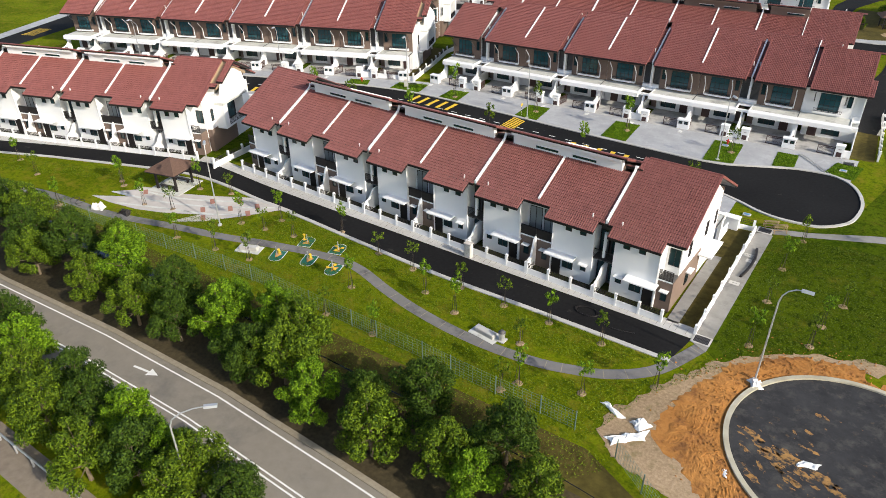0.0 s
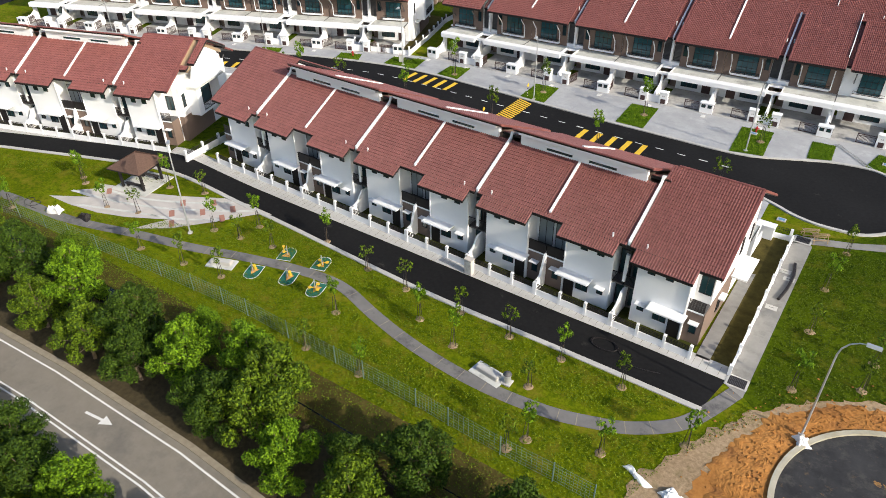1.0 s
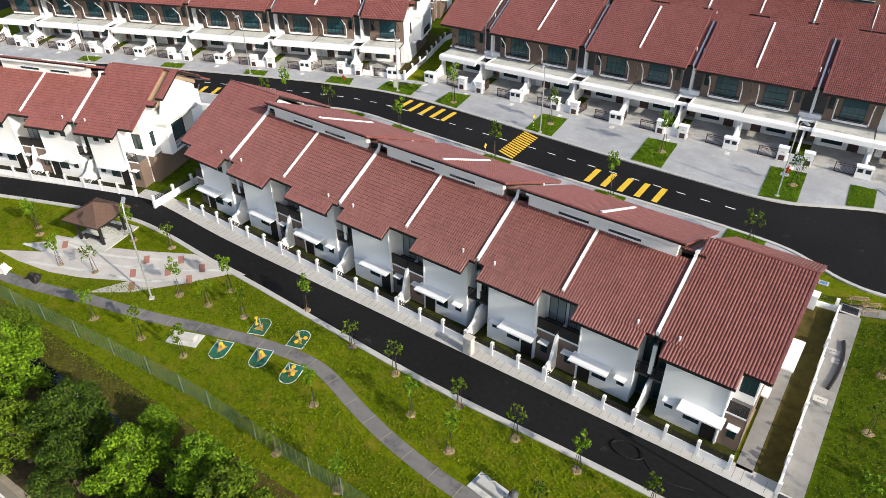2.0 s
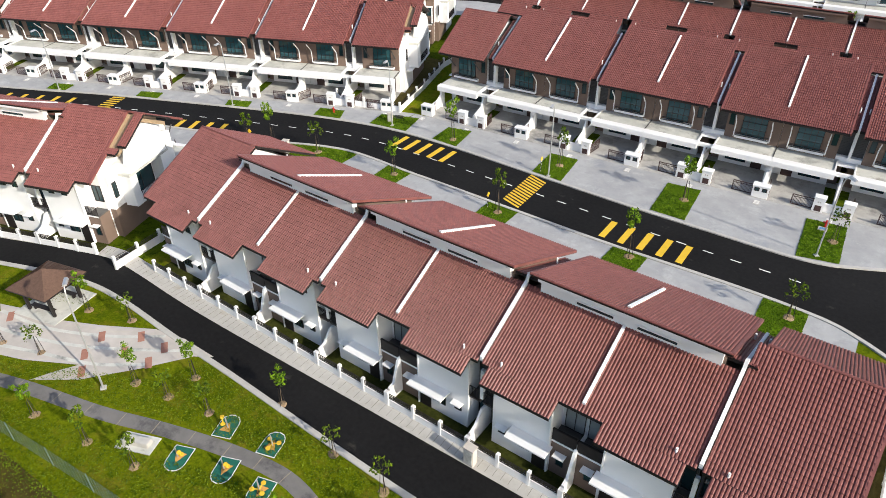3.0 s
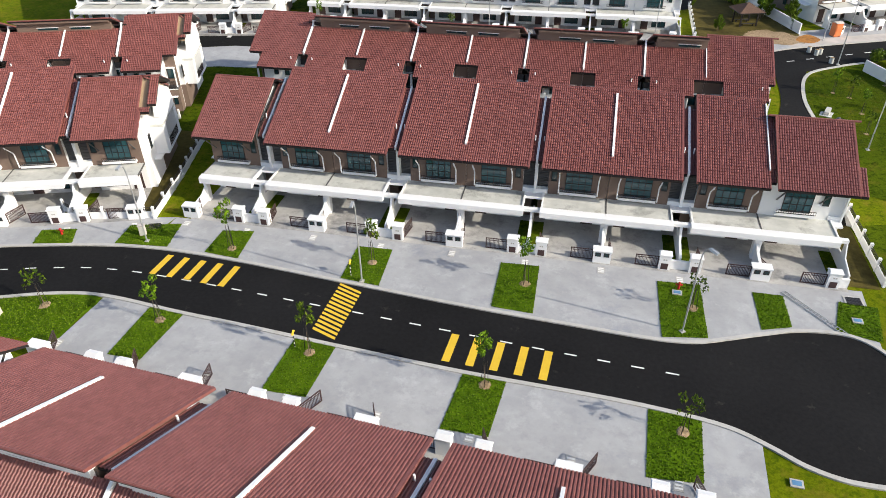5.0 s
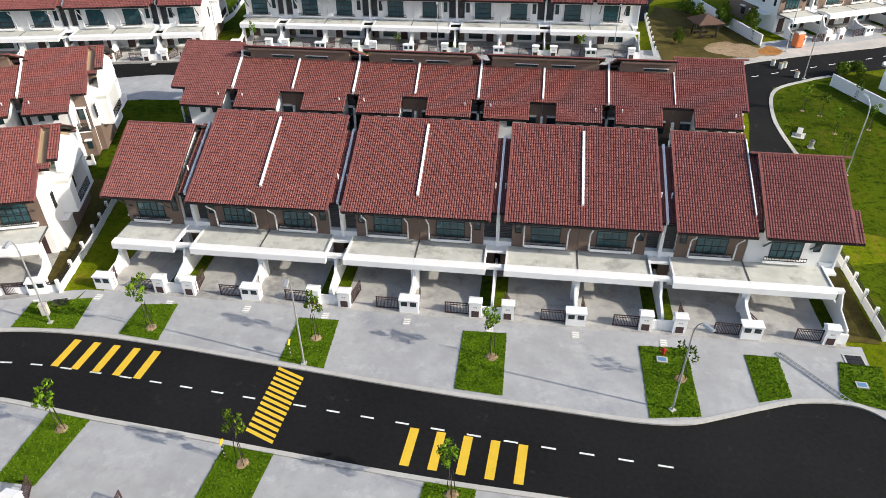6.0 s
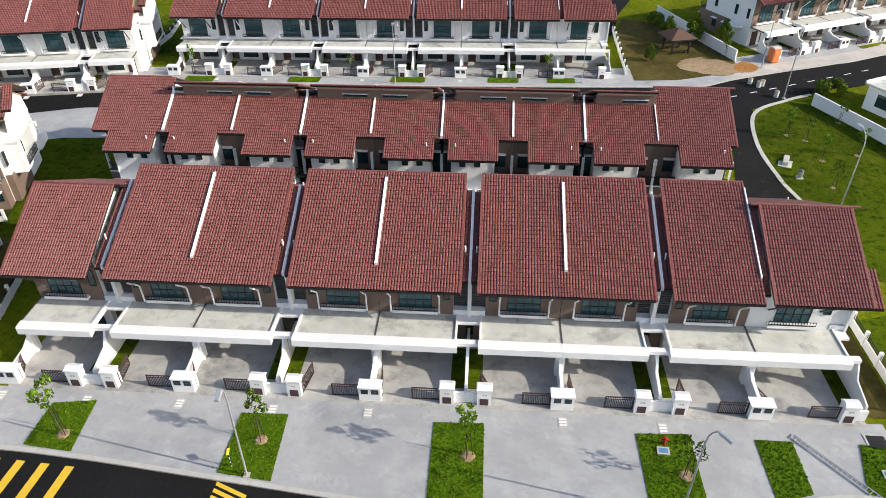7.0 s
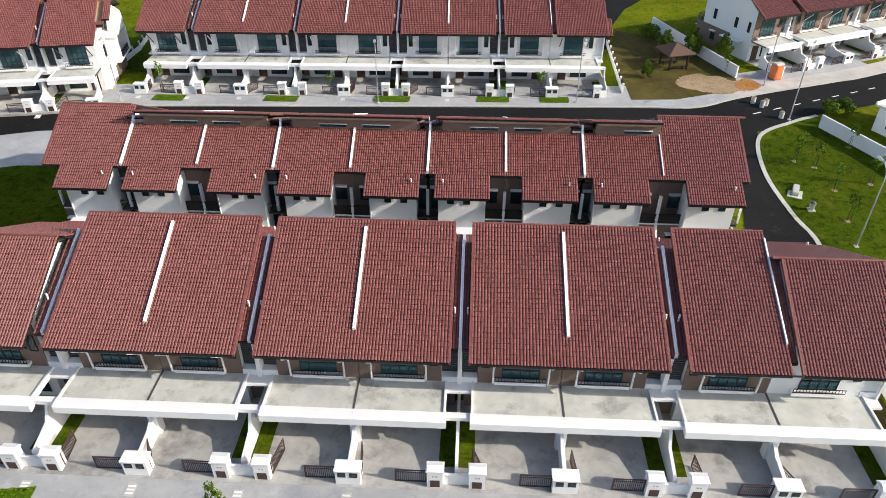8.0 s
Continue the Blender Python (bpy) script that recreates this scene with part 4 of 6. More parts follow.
                rail = part("side_rail", railing(4.9, 8.6, 0, 2.95, 3.85, 1, 0.18), DARK, ob, "dark balcony railing")
                rail.matrix_basis = pose((w + 1.8) * h, 0, 0, 0, 0, 90)
                side_window(ob, w + 0.55, 5.1, 8.4, 2.95, 5.5, h, 1)
                side_window(ob, w + 0.55, 10.6, 11.1, 4.0, 5.5, h, 1)
                side_window(ob, w + 0.55, 3.0, 3.45, 4.0, 5.5, h, 1)
        else:
            for v0, v1 in ((4.2, 4.7), (9.6, 10.1)):
                side_window(ob, 0.02, v0, v1, 4.0, 5.4, h, -1)
    # party cap over the gap, bending down at both ends
    if not outer:
        peak, foot = (6.1, 9.95), (13.2, 6.75)
        m0 = lerp(CL, main, 0.97)
        pts = [m0, CL, peak, foot]
        part("gap_cap", prisms([(y, z + 0.24) for y, z in pts] + [(y, z - 0.1) for y, z in pts[::-1]], 0.002 * h, 0.1 * h), WHITE, ob)
        slope("gap_roof", ob, 0.1, 0.96 if kind == "mid" else 0.64, foot, peak, h)
        vent(ob, 0.42, 11.0, 7.7, h, 0.6)
    back_side(ob, h, w, end, front is WHITE, main, rv)
    front_side(ob, h, w, kind != "mid", WHITE if outer else front)
    return ob


CLER = {BROWN: WHITE, WHITE: BROWN}
UNITS = {}


def place_unit(hand, kind, front, m):
    key = (hand, kind, front.name)
    if key not in UNITS:
        ob = UNITS[key] = house(hand, kind, front)
        word = {"mid": "two-storey mid-terrace house", "end": "two-storey end house with plain gable", "cut": "two-storey end house with tan gable", "outer": "two-storey end house with overhanging roof"}[kind]
        tagged(ob, ("brown-fronted " if front is BROWN else "white-fronted ") + word + " and red tiles", "house", "terrace houses")
        ob.matrix_basis = m
        return ob
    return copy_thing(UNITS[key], m)


def cube_part(name, rows_, mat, parent, label=""):
    return part(name, boxes(*rows_), mat, parent, label)


# small things of the front yards, built once and copied
def gate_pier():
    ob = new("gate_pier", None)
    cube_part("body", [(-0.5, 0.5, -0.35, 0.35, 0, 1.5)], WHITE, ob)
    bm = boxes((-0.56, 0.56, -0.41, 0.41, 1.5, 1.6))
    prism(bm, [(-0.38, 1.6), (0.38, 1.6), (0.0, 1.78)], -0.5, 0.5)
    part("cap", bm, WHITE, ob)
    cube_part("panel", [(-0.3, 0.3, 0.34, 0.37, 0.1, 0.72)], MAROON, ob, "dark maroon metal panel")
    cube_part("number_bar", [(-0.16, -0.02, 0.35, 0.36, 1.02, 1.16), (0.03, 0.16, 0.35, 0.36, 1.02, 1.16)], KERB, ob)
    return tagged(ob, "white plastered gate pier with a maroon panel", "gate pier", "gate piers")


def mailbox_pier():
    ob = new("mailbox_pier", None)
    cube_part("body", [(-0.78, 0.78, -0.4, 0.4, 0, 1.25)], WHITE, ob)
    cube_part("cap", [(-0.84, 0.84, -0.46, 0.46, 1.25, 1.34)], WHITE, ob)
    for x in (-0.62, 0.12):
        box_ = cube_part("mailbox", [(x, x + 0.5, 0.39, 0.42, 0.72, 1.14)], DARK, ob, "dark framed mailbox front")
        cube_part("flap", [(x + 0.1, x + 0.4, 0.41, 0.43, 0.8, 1.06)], GLASS, box_)
    return tagged(ob, "white plastered wall block with two dark mailboxes", "mailbox pier", "mailbox piers")


def gate_leaf():
    ob = new("gate_leaf", None)
    part("infill", lattice(steps(0.1, 1.9, 15), [0.12, 0.95, 1.16], 0.03, -0.015, 0.015, 0.05), MAROON, ob)
    part("frame", lattice([0.035, 1.965], [0.115, 1.165], 0.07, -0.03, 0.03), MAROON, ob)
    return tagged(ob, "dark maroon barred metal gate leaf, standing open", "gate", "gate leaves")


def back_fence(length, label="low white lane wall with black patterned grilles"):
    ob = new("back_fence", None)
    n = 3
    cube_part("plinth", [(0, length, -0.08, 0.08, 0, 0.62)], WHITE, ob)
    for k in range(n + 1):
        x = min(length - 0.12, k * length / n)
        cube_part("post", [(x, x + 0.22, -0.13, 0.13, 0, 1.25)], WHITE, ob)
    for k in range(n):
        a, b = k * length / n + 0.22, (k + 1) * length / n - 0.02
        bm = lattice(steps(a, b, int((b - a) / 0.19)), [0.66, 0.8, 0.95, 1.1], 0.055, -0.015, 0.015)
        part("grille", bm, DARK, ob, "black patterned metal grille")
    return tagged(ob, label, "fence", "lane fences")


ONCE = {}


def put(maker, m, *args):
    key = (maker, args)
    if key not in ONCE:
        ONCE[key] = maker(*args)
        ONCE[key].matrix_basis = m
        return ONCE[key]
    return copy_thing(ONCE[key], m)


def drain_grate():
    ob = new("drain_grate", None)
    part("frame", boxes((-0.32, 0.32, -0.47, 0.47, -0.02, 0.03)), KERB, ob)
    for k in range(3):
        part("bar", boxes((-0.25, 0.25, -0.34 + k * 0.25, -0.2 + k * 0.25, 0.02, 0.05)), LINE, ob)
    return tagged(ob, "pale slotted drain grate in the concrete", "drain grate", "drain grates")


def row(origin, turn, z, units, front, yards=True, lane=True, gate=GATE):
    """A terrace with its gates and lane fences. units: (u of the gap side, hand, kind)."""
    base = pose(origin[0], origin[1], z, 0, 0, turn)
    lo = hi = 0
    for u, h, kind in units:
        place_unit(h, kind, front, base @ pose(u, 0, 0))
        w = {"mid": W, "outer": OUTER_W}.get(kind, END_W)
        lo, hi = min(lo, u, u + h * w), max(hi, u, u + h * w)
        if lane:
            put(back_fence, base @ pose(min(u, u + h * w), -0.58, 0), round(w, 2))
        if yards:
            pier = u + h * 1.3
            put(gate_pier, base @ pose(pier, gate, 0))
            if kind == "mid" and h > 0 or kind in ("end", "cut", "outer"):
                put(mailbox_pier, base @ pose(u + h * w, gate, 0))
                if kind != "outer":
                    put(drain_grate, base @ pose(u + h * w, gate + 1.5, 0.02))
            if h > 0:
                put(drain_grate, base @ pose(u, gate + 1.6, 0.02))
            # leaves: one drawn to, one swung in; seen from the street the open one is at its left
            a, b = sorted((pier + h * 0.5, u + h * (w - 0.78)))
            shut, swung = (a, b) if abs(turn) > 90 else (b, a)
            d = 1 if abs(turn) > 90 else -1
            put(gate_leaf, base @ pose(shut, gate, 0, 0, 0, 0 if d > 0 else 180))
            angle = random.choice((-100, -84, -66, -118))
            put(gate_leaf, base @ pose(swung, gate - 0.05, 0, 0, 0, angle if d > 0 else angle + 180 + 2 * (-90 - angle)))
    if yards:
        bm = bmesh.new()
        box(bm, lo, hi, WALL - 1, gate + 0.6, -0.2, max(0.035, 1.13 - z) if z > 0.9 else 0.035)
        ob = setting("yard_floor", bm, YARD, "pale grey concrete car porch floor", "pavement")
        ob.matrix_basis = base
        bm = bmesh.new()
        for u, h, kind in units:
            box(bm, u + 0.004 * h, u + 0.85 * h, gate - 0.09, gate + 0.09, 0, 0.95)
        ob = tagged(part("front_wall", bm, WHITE), "low white wall between the gate piers", "wall", kind="structure")
        ob.matrix_basis = base
    if lane:
        bm = boxes((lo, hi, -0.5, 3.2, -0.1, 0.03))
        ob = setting("back_yard", bm, SHADED_YARD_GRASS, "patchy grass of the back yards, darkened with painted shade", "grass")
        ob.matrix_basis = base
    return base


def pairs(first, n):
    out = []
    for k in range(n):
        out += [(first + 2 * W * k, 1, "mid"), (first + 2 * W * (k + 1), -1, "mid")]
    return out


G2 = 2 * W
ROW1 = row((-32.28, 49.30), -1.75, 0, [(-2 * G2, -1, "end")] + pairs(-2 * G2, 3) + [(G2, 1, "end")], BROWN, gate=GATE + 0.8)
ROW2 = row((-32.36, 109.97), 183.2, 0, [(-G2 - W - 7.1, 1, "outer"), (-G2, -1, "mid")] + pairs(-G2, 3) + [(2 * G2, 1, "end")], BROWN)
ROW3 = row((-36.03, 114.98), 3.3, 0.5, [(-2 * G2, -1, "end")] + pairs(-2 * G2, 3) + [(G2, 1, "mid"), (G2 + W + 7.1, -1, "outer")], WHITE, yards=False)
ROW4 = row((-45.78, 166.81), 184.78, 1.05, [(-G2 * 2 - W - 7.1 + G2, 1, "outer"), (-G2, -1, "mid")] + pairs(-G2, 3) + [(2 * G2, 1, "end")], WHITE, lane=False)
ROW1L = row((-78.28, 46.99), 17.6, 0, pairs(-3 * G2, 3) + [(0, 1, "cut")], BROWN)
ROW2L = row((-81.96, 103.14), 200.39, 0, [(0, -1, "cut")] + pairs(0, 4) + [(4 * G2, 1, "end")], BROWN)
ROW3L = row((-83.95, 107.38), 20.4, 0.5, pairs(-2 * G2, 2) + [(0, 1, "cut")], WHITE, yards=False)
ROW4L = row((-91.38, 156.69), 194, 1.05, [(0, -1, "cut")] + pairs(0, 2), WHITE, lane=False)
ROWE = row((3.60, 180.14), 209, 1.05, pairs(-2 * G2, 2) + [(0, 1, "end")], BROWN, lane=False)


# ---- road markings ----
def marking(points, mat, label, z=0.008):
    return setting("road_marking", sheet(points, z), mat, label, "marking")


def hump(a, b, depth, n, width, label="thick yellow painted rumble stripe"):
    """n stripes from a to b, each reaching depth to the side of that line."""
    d = Vector((b[0] - a[0], b[1] - a[1]))
    step, along = d.length / (n - 1), d.normalized()
    side = Vector((-along.y, along.x)) * depth
    for k in range(n):
        p = Vector(a) + along * step * k
        q = p + along * width
        s = side + along * 0.02
        marking([tuple(p), tuple(q), tuple(q + s), tuple(p + s)], YELLOW, label)


hump((-63.2, 80.5), (-56.4, 80.4), 2.95, 5, 0.6)
hump((-35.35, 76.4), (-28.0, 76.3), 3.1, 5, 0.62)
hump((-88.42, 69.06), (-83.04, 71.14), 2.9, 4, 0.6)
hump((-117.53, 60.81), (-106.45, 65.58), 2.9, 6, 0.6)
for k in range(13):
    y = 76.98 + k * 0.485
    marking([(-46.2, y + 0.3), (-44.0, y - 0.45), (-44.0, y - 0.17), (-46.2, y + 0.58)], YELLOW, "yellow painted crossing stripe")
for k in range(9):
    c = Vector((-100.66, 66.98)) + Vector((-0.35, 0.93)) * 0.62 * k
    marking([tuple(c + Vector((-0.9, -0.5))), tuple(c + Vector((0.9, 0.2))), tuple(c + Vector((0.85, 0.5))), tuple(c + Vector((-0.95, -0.2)))], YELLOW, "yellow painted crossing stripe")
MID_A = curve_points([(-72.0, 79.13), (-69.6, 79.75), (-67.3, 80.15), (-64.8, 80.38), (-62.4, 80.45), (-57.4, 80.4), (-52.5, 80.27), (-46.9, 80.1)], 40)
MID_B = curve_points([(-43.85, 80.05), (-41.3, 79.95), (-36.3, 79.77), (-28.75, 79.5), (-23.8, 79.38), (-18.5, 79.28)], 40)
MID_W = curve_points([(-73.5, 78.7), (-85.3, 74.65), (-104.36, 67.66), (-120.48, 61.36), (-139.42, 52.97)], 40)
for line, gap in ((MID_A, 2.447), (MID_B, 2.483), (MID_W, 2.46)):
    travel, last = gap, line[0]
    for k, p in enumerate(line[:-1]):
        travel += math.dist(p, last)
        if travel >= gap:
            travel -= gap
            d = (Vector(line[k + 1]) - Vector(p)).normalized()
            n = Vector((-d.y, d.x)) * 0.07
            q = Vector(p) - d * travel
            marking([tuple(q + n), tuple(q + d * 0.95 + n), tuple(q + d * 0.95 - n), tuple(q - n)], LINE, "short white centre dash")
        last = p
arrow = [(-1.3, -0.1), (0.35, -0.1), (0.35, -0.42), (1.35, 0), (0.35, 0.42), (0.35, 0.1), (-1.3, 0.1)]
marking([(-45.2 + 0.99 * x - 0.13 * y, 20.99 + 0.13 * x + 0.99 * y) for x, y in arrow], LINE, "white painted straight-ahead arrow")
for k in range(9):
    p = lerp((-4.77, 144.92), (18.27, 157.81), k / 8)
    ob = setting("road_marking", boxes((-0.6, 0.6, -0.08, 0.08, 0, 0.012)), LINE, "short white centre dash", "marking")
    ob.matrix_basis = pose(p[0], p[1], ground_z(*p) + 0.03, 0, 0, 29)

# ---- grass strips in the aprons ----
STRIPS = [
    [(-32.96, 83.45), (-29.49, 83.39), (-29.9, 89.94), (-33.3, 89.66)], [(-46.44, 83.97), (-42.86, 83.76), (-43.37, 89.15), (-46.65, 88.91)],
    [(-19.34, 83.11), (-15.85, 83.86), (-16.23, 90.64), (-19.77, 90.29)], [(-11.74, 85.88), (-9.38, 86.8), (-9.59, 90.81), (-12.0, 90.69)],
    [(-60.08, 84.57), (-56.62, 84.4), (-57.2, 88.8), (-60.2, 88.2)], [(-69.05, 83.8), (-63.9, 84.46), (-64.7, 88.3), (-69.4, 86.8)],
    [(-76.45, 81.6), (-73.0, 82.8), (-74.1, 84.98), (-77.3, 83.95)], [(-88.27, 77.65), (-85.24, 78.75), (-86.27, 80.49), (-89.30, 79.19)],
    [(-100.70, 72.95), (-97.67, 74.16), (-98.59, 75.90), (-101.63, 74.60)], [(-113.58, 67.96), (-110.76, 69.07), (-111.46, 70.91), (-114.40, 69.71)],
    [(-33.44, 75.5), (-30.19, 75.5), (-30.45, 70.17), (-33.77, 70.06)], [(-47.02, 75.9), (-43.57, 75.8), (-43.71, 70.43), (-47.11, 70.28)],
    [(-20.23, 75.3), (-16.67, 75.2), (-16.73, 69.95), (-20.23, 69.56)], [(-60.3, 76.4), (-57.1, 76.3), (-57.4, 70.78), (-60.2, 70.7)],
    [(-6.10, 87.25), (-2.87, 86.55), (-2.31, 91.00), (-5.24, 91.11)]]
for a, b, y in ((-75.15, -71.12, 143.7), (-60.82, -56.57, 144.96), (-46.85, -42.29, 146.34), (-33.68, -29.63, 147.6), (-25.68, -22.04, 148.29)):
    STRIPS.append([(a, y), (b, y + 0.3), (b, y + 2.0), (a, y + 1.7)])
rng = np.random.default_rng(5)


def in_plaza(x, y):
    return -75.5 < x < -53.5 and abs(y - (41.5 + 0.42 * (x + 62.2))) < 3.6


LANE_XY, PATH_MID = np.array(lane_lo), np.array(offset(path_lo, 0.55))


def on_paving(x, y):
    """On the lane, its edge strip or the winding path."""
    if y > 60 or y < 30:
        return False
    edge_y = np.interp(x, LANE_XY[:, 0], LANE_XY[:, 1])
    return (x < -9 and edge_y - 0.6 < y < edge_y + 5) or float(np.min(np.hypot(PATH_MID[:, 0] - x, PATH_MID[:, 1] - y))) < 0.8


def grass_patch(outline, density, tall, blade, small=0.05, large=0.11):
    """Short upright blades scattered over a flat outline."""
    xs_, ys_ = [p[0] for p in outline], [p[1] for p in outline]
    verts, faces = [], []
    n = int((max(xs_) - min(xs_)) * (max(ys_) - min(ys_)) * density)
    for x, y in zip(rng.uniform(min(xs_), max(xs_), n), rng.uniform(min(ys_), max(ys_), n)):
        inside, j = False, len(outline) - 1
        for i, (xi, yi) in enumerate(outline):
            xj, yj = outline[j]
            if (yi > y) != (yj > y) and x < (xj - xi) * (y - yi) / (yj - yi) + xi:
                inside = not inside
            j = i
        if inside and not in_plaza(x, y) and not on_paving(x, y):
            a, s = rng.uniform(0, math.pi), rng.uniform(small, large)
            dx, dy, lx, ly = math.cos(a) * s, math.sin(a) * s, *rng.uniform(-0.1, 0.1, 2)
            k, z, t = len(verts), 0.05 + ground_z(x, y), rng.uniform(0.5, 1.0) * tall
            verts += [(x - dx, y - dy, z), (x + dx, y + dy, z), (x + lx, y + ly, z + t)]
            faces.append((k, k + 1, k + 2))
    me = bpy.data.meshes.new("grass_blades")
    me.from_pydata(verts, [], faces)
    me.materials.append(blade)
    return me


BLADE = leaf_material("grass_blades", (0.022, 0.058, 0.002), (0.14, 0.22, 0.008))
DEEP_BLADE = leaf_material("deep_blades", (0.014, 0.036, 0.002), (0.11, 0.15, 0.007))
DRY_BLADE = leaf_material("park_blades", (0.03, 0.068, 0.002), (0.17, 0.225, 0.008))
for k, outline in enumerate(STRIPS):
    verge_ob = setting("grass_strip", sheet(outline, 0.07 if outline[0][1] < 120 else 0.1), LAWN, "square-cut strip of green turf in the concrete", "grass")
    ob = new("grass_blades", grass_patch(outline, 120, 0.12, BLADE, 0.04, 0.09))
    tagged(ob, "dense green turf blades", "grass", kind="stuff")

setting("verge_lawn", sheet(curve_points([(-82.0, 70.9), (-76.4, 73.3), (-70.3, 75.7), (-66.5, 76.55), (-64.95, 76.2), (-65.1, 73.5), (-65.2, 70.9), (-67.3, 70.3), (-69.6, 70.1), (-78.5, 63.0)], 4, True), 0.045), LAWN, "green turf verge beside the road", "grass")

PARKS = [([(-79.63, 31.64), (-59.33, 36.12), (-50.14, 38.20), (-45.00, 40.25), (-40.91, 41.52), (-34.84, 40.16), (-30.81, 38.81), (-14.47, 39.77), (-10.93, 43.82), (-26.63, 44.37), (-46.92, 45.05), (-53.04, 44.39), (-59.23, 39.54), (-71.44, 37.25)], 9),
         ([(-85.38, 29.36), (-60.39, 34.13), (-51.21, 36.08), (-45.77, 37.86), (-40.97, 39.11), (-36.11, 38.56), (-31.87, 37.00), (-16.55, 36.93), (-9.74, 41.42), (-7.84, 45.86), (-6.83, 44.86), (-10.60, 38.39), (-12.54, 31.91), (-30.95, 31.86), (-61.50, 30.91), (-85.53, 27.90)], 9),
         ([(-91.50, 32.96), (-73.35, 40.24), (-61.14, 44.63), (-74.31, 42.52), (-92.54, 36.03)], 6),
         ([(-7.83, 46.86), (-6.19, 46.48), (-2.06, 50.32), (6.04, 52.98), (10.25, 70.86), (-4.70, 69.10), (-7.56, 67.65)], 9),
         ([(-62.09, 27.26), (-12.66, 27.65), (-9.48, 31.73), (-61.47, 31.90)], 6), ([(-1.55, 123.39), (4.88, 120.99), (10.75, 136.80), (6.73, 144.70), (-0.10, 140.96), (-1.62, 133.91)], 4)]
VERGE = [(-76.4, 73.0), (-70.3, 75.4), (-66.5, 76.2), (-65.2, 75.9), (-65.3, 71.0), (-69.6, 70.2), (-76.5, 68.0)]
tagged(new("grass_blades", grass_patch(VERGE, 110, 0.12, BLADE, 0.04, 0.09)), "dense green turf blades", "grass", kind="stuff")
for outline, density in PARKS:
    ob = new("grass_tufts", grass_patch(outline, density * 9, 0.09, DEEP_BLADE if outline[0][0] > -8 else DRY_BLADE, 0.022, 0.06))
    tagged(ob, "uneven tufts of yellow-green grass", "grass", kind="stuff")


# ---- trees ----
def leaf_cloud(name, centres, count, size, seed, flat=0.65):
    """Many small folded leaves round the given (x, y, z, radius) clumps, denser at their skins."""
    r = np.random.default_rng(seed)
    verts, faces = [], []
    total = sum(c[3] ** 2 for c in centres)
    for cx, cy, cz, cr in centres:
        for _ in range(int(count * cr * cr / total)):
            d = r.normal(size=3)
            d /= np.linalg.norm(d)
            p = np.array((cx, cy, cz)) + d * cr * r.uniform(0.62, 1.08) * np.array((1, 1, flat + 0.2))
            n = d + r.normal(size=3) * 0.55
            n /= np.linalg.norm(n)
            a = np.cross(n, r.normal(size=3))
            a /= np.linalg.norm(a)
            b = np.cross(n, a)
            s = size * r.uniform(0.6, 1.25)
            k = len(verts)
            verts += [tuple(p - a * s), tuple(p + b * s * 0.5 - n * s * 0.12), tuple(p + a * s), tuple(p - b * s * 0.5 - n * s * 0.12)]
            faces.append((k, k + 1, k + 2, k + 3))
    me = bpy.data.meshes.new(name)
    me.from_pydata(verts, [], faces)
    return me


def big_tree(seed, leaf):
    r = np.random.default_rng(seed)
    ob = new("roadside_tree", None)
    bm = bmesh.new()
    rod(bm, (0, 0, -0.1), (0.1, 0, 1.4), 0.16, 8, 0.11)
    rod(bm, (0.1, 0, 1.4), (0.0, 0.1, 3.0), 0.11, 7, 0.06)
    centres = []
    for k in range(22):
        a, t = k * 2.4 + r.uniform(-0.4, 0.4), k / 21
        rad = (1.75 * math.sin(math.pi * (0.25 + 0.7 * t)) + 0.1) * r.uniform(0.75, 1.15)
        c = (rad * math.cos(a), rad * math.sin(a), 1.2 + 3.9 * t + r.uniform(-0.25, 0.25), r.uniform(0.5, 0.85) * (1.1 - 0.3 * t))
        centres.append(c)
        rod(bm, (0.08, 0, 1.1 + 1.6 * t), (c[0] * 0.85, c[1] * 0.85, c[2]), 0.05, 5, 0.015)
    centres.append((0, 0, 3.0, 1.3))
    part("trunk", bm, BARK, ob)
    me = leaf_cloud("crown", centres, 9500, 0.112, seed)
    me.materials.append(leaf)
    crown = new("crown", me)
    crown.parent = ob
    return tagged(ob, "bushy green roadside tree with a dense uneven crown", "tree", "roadside trees")


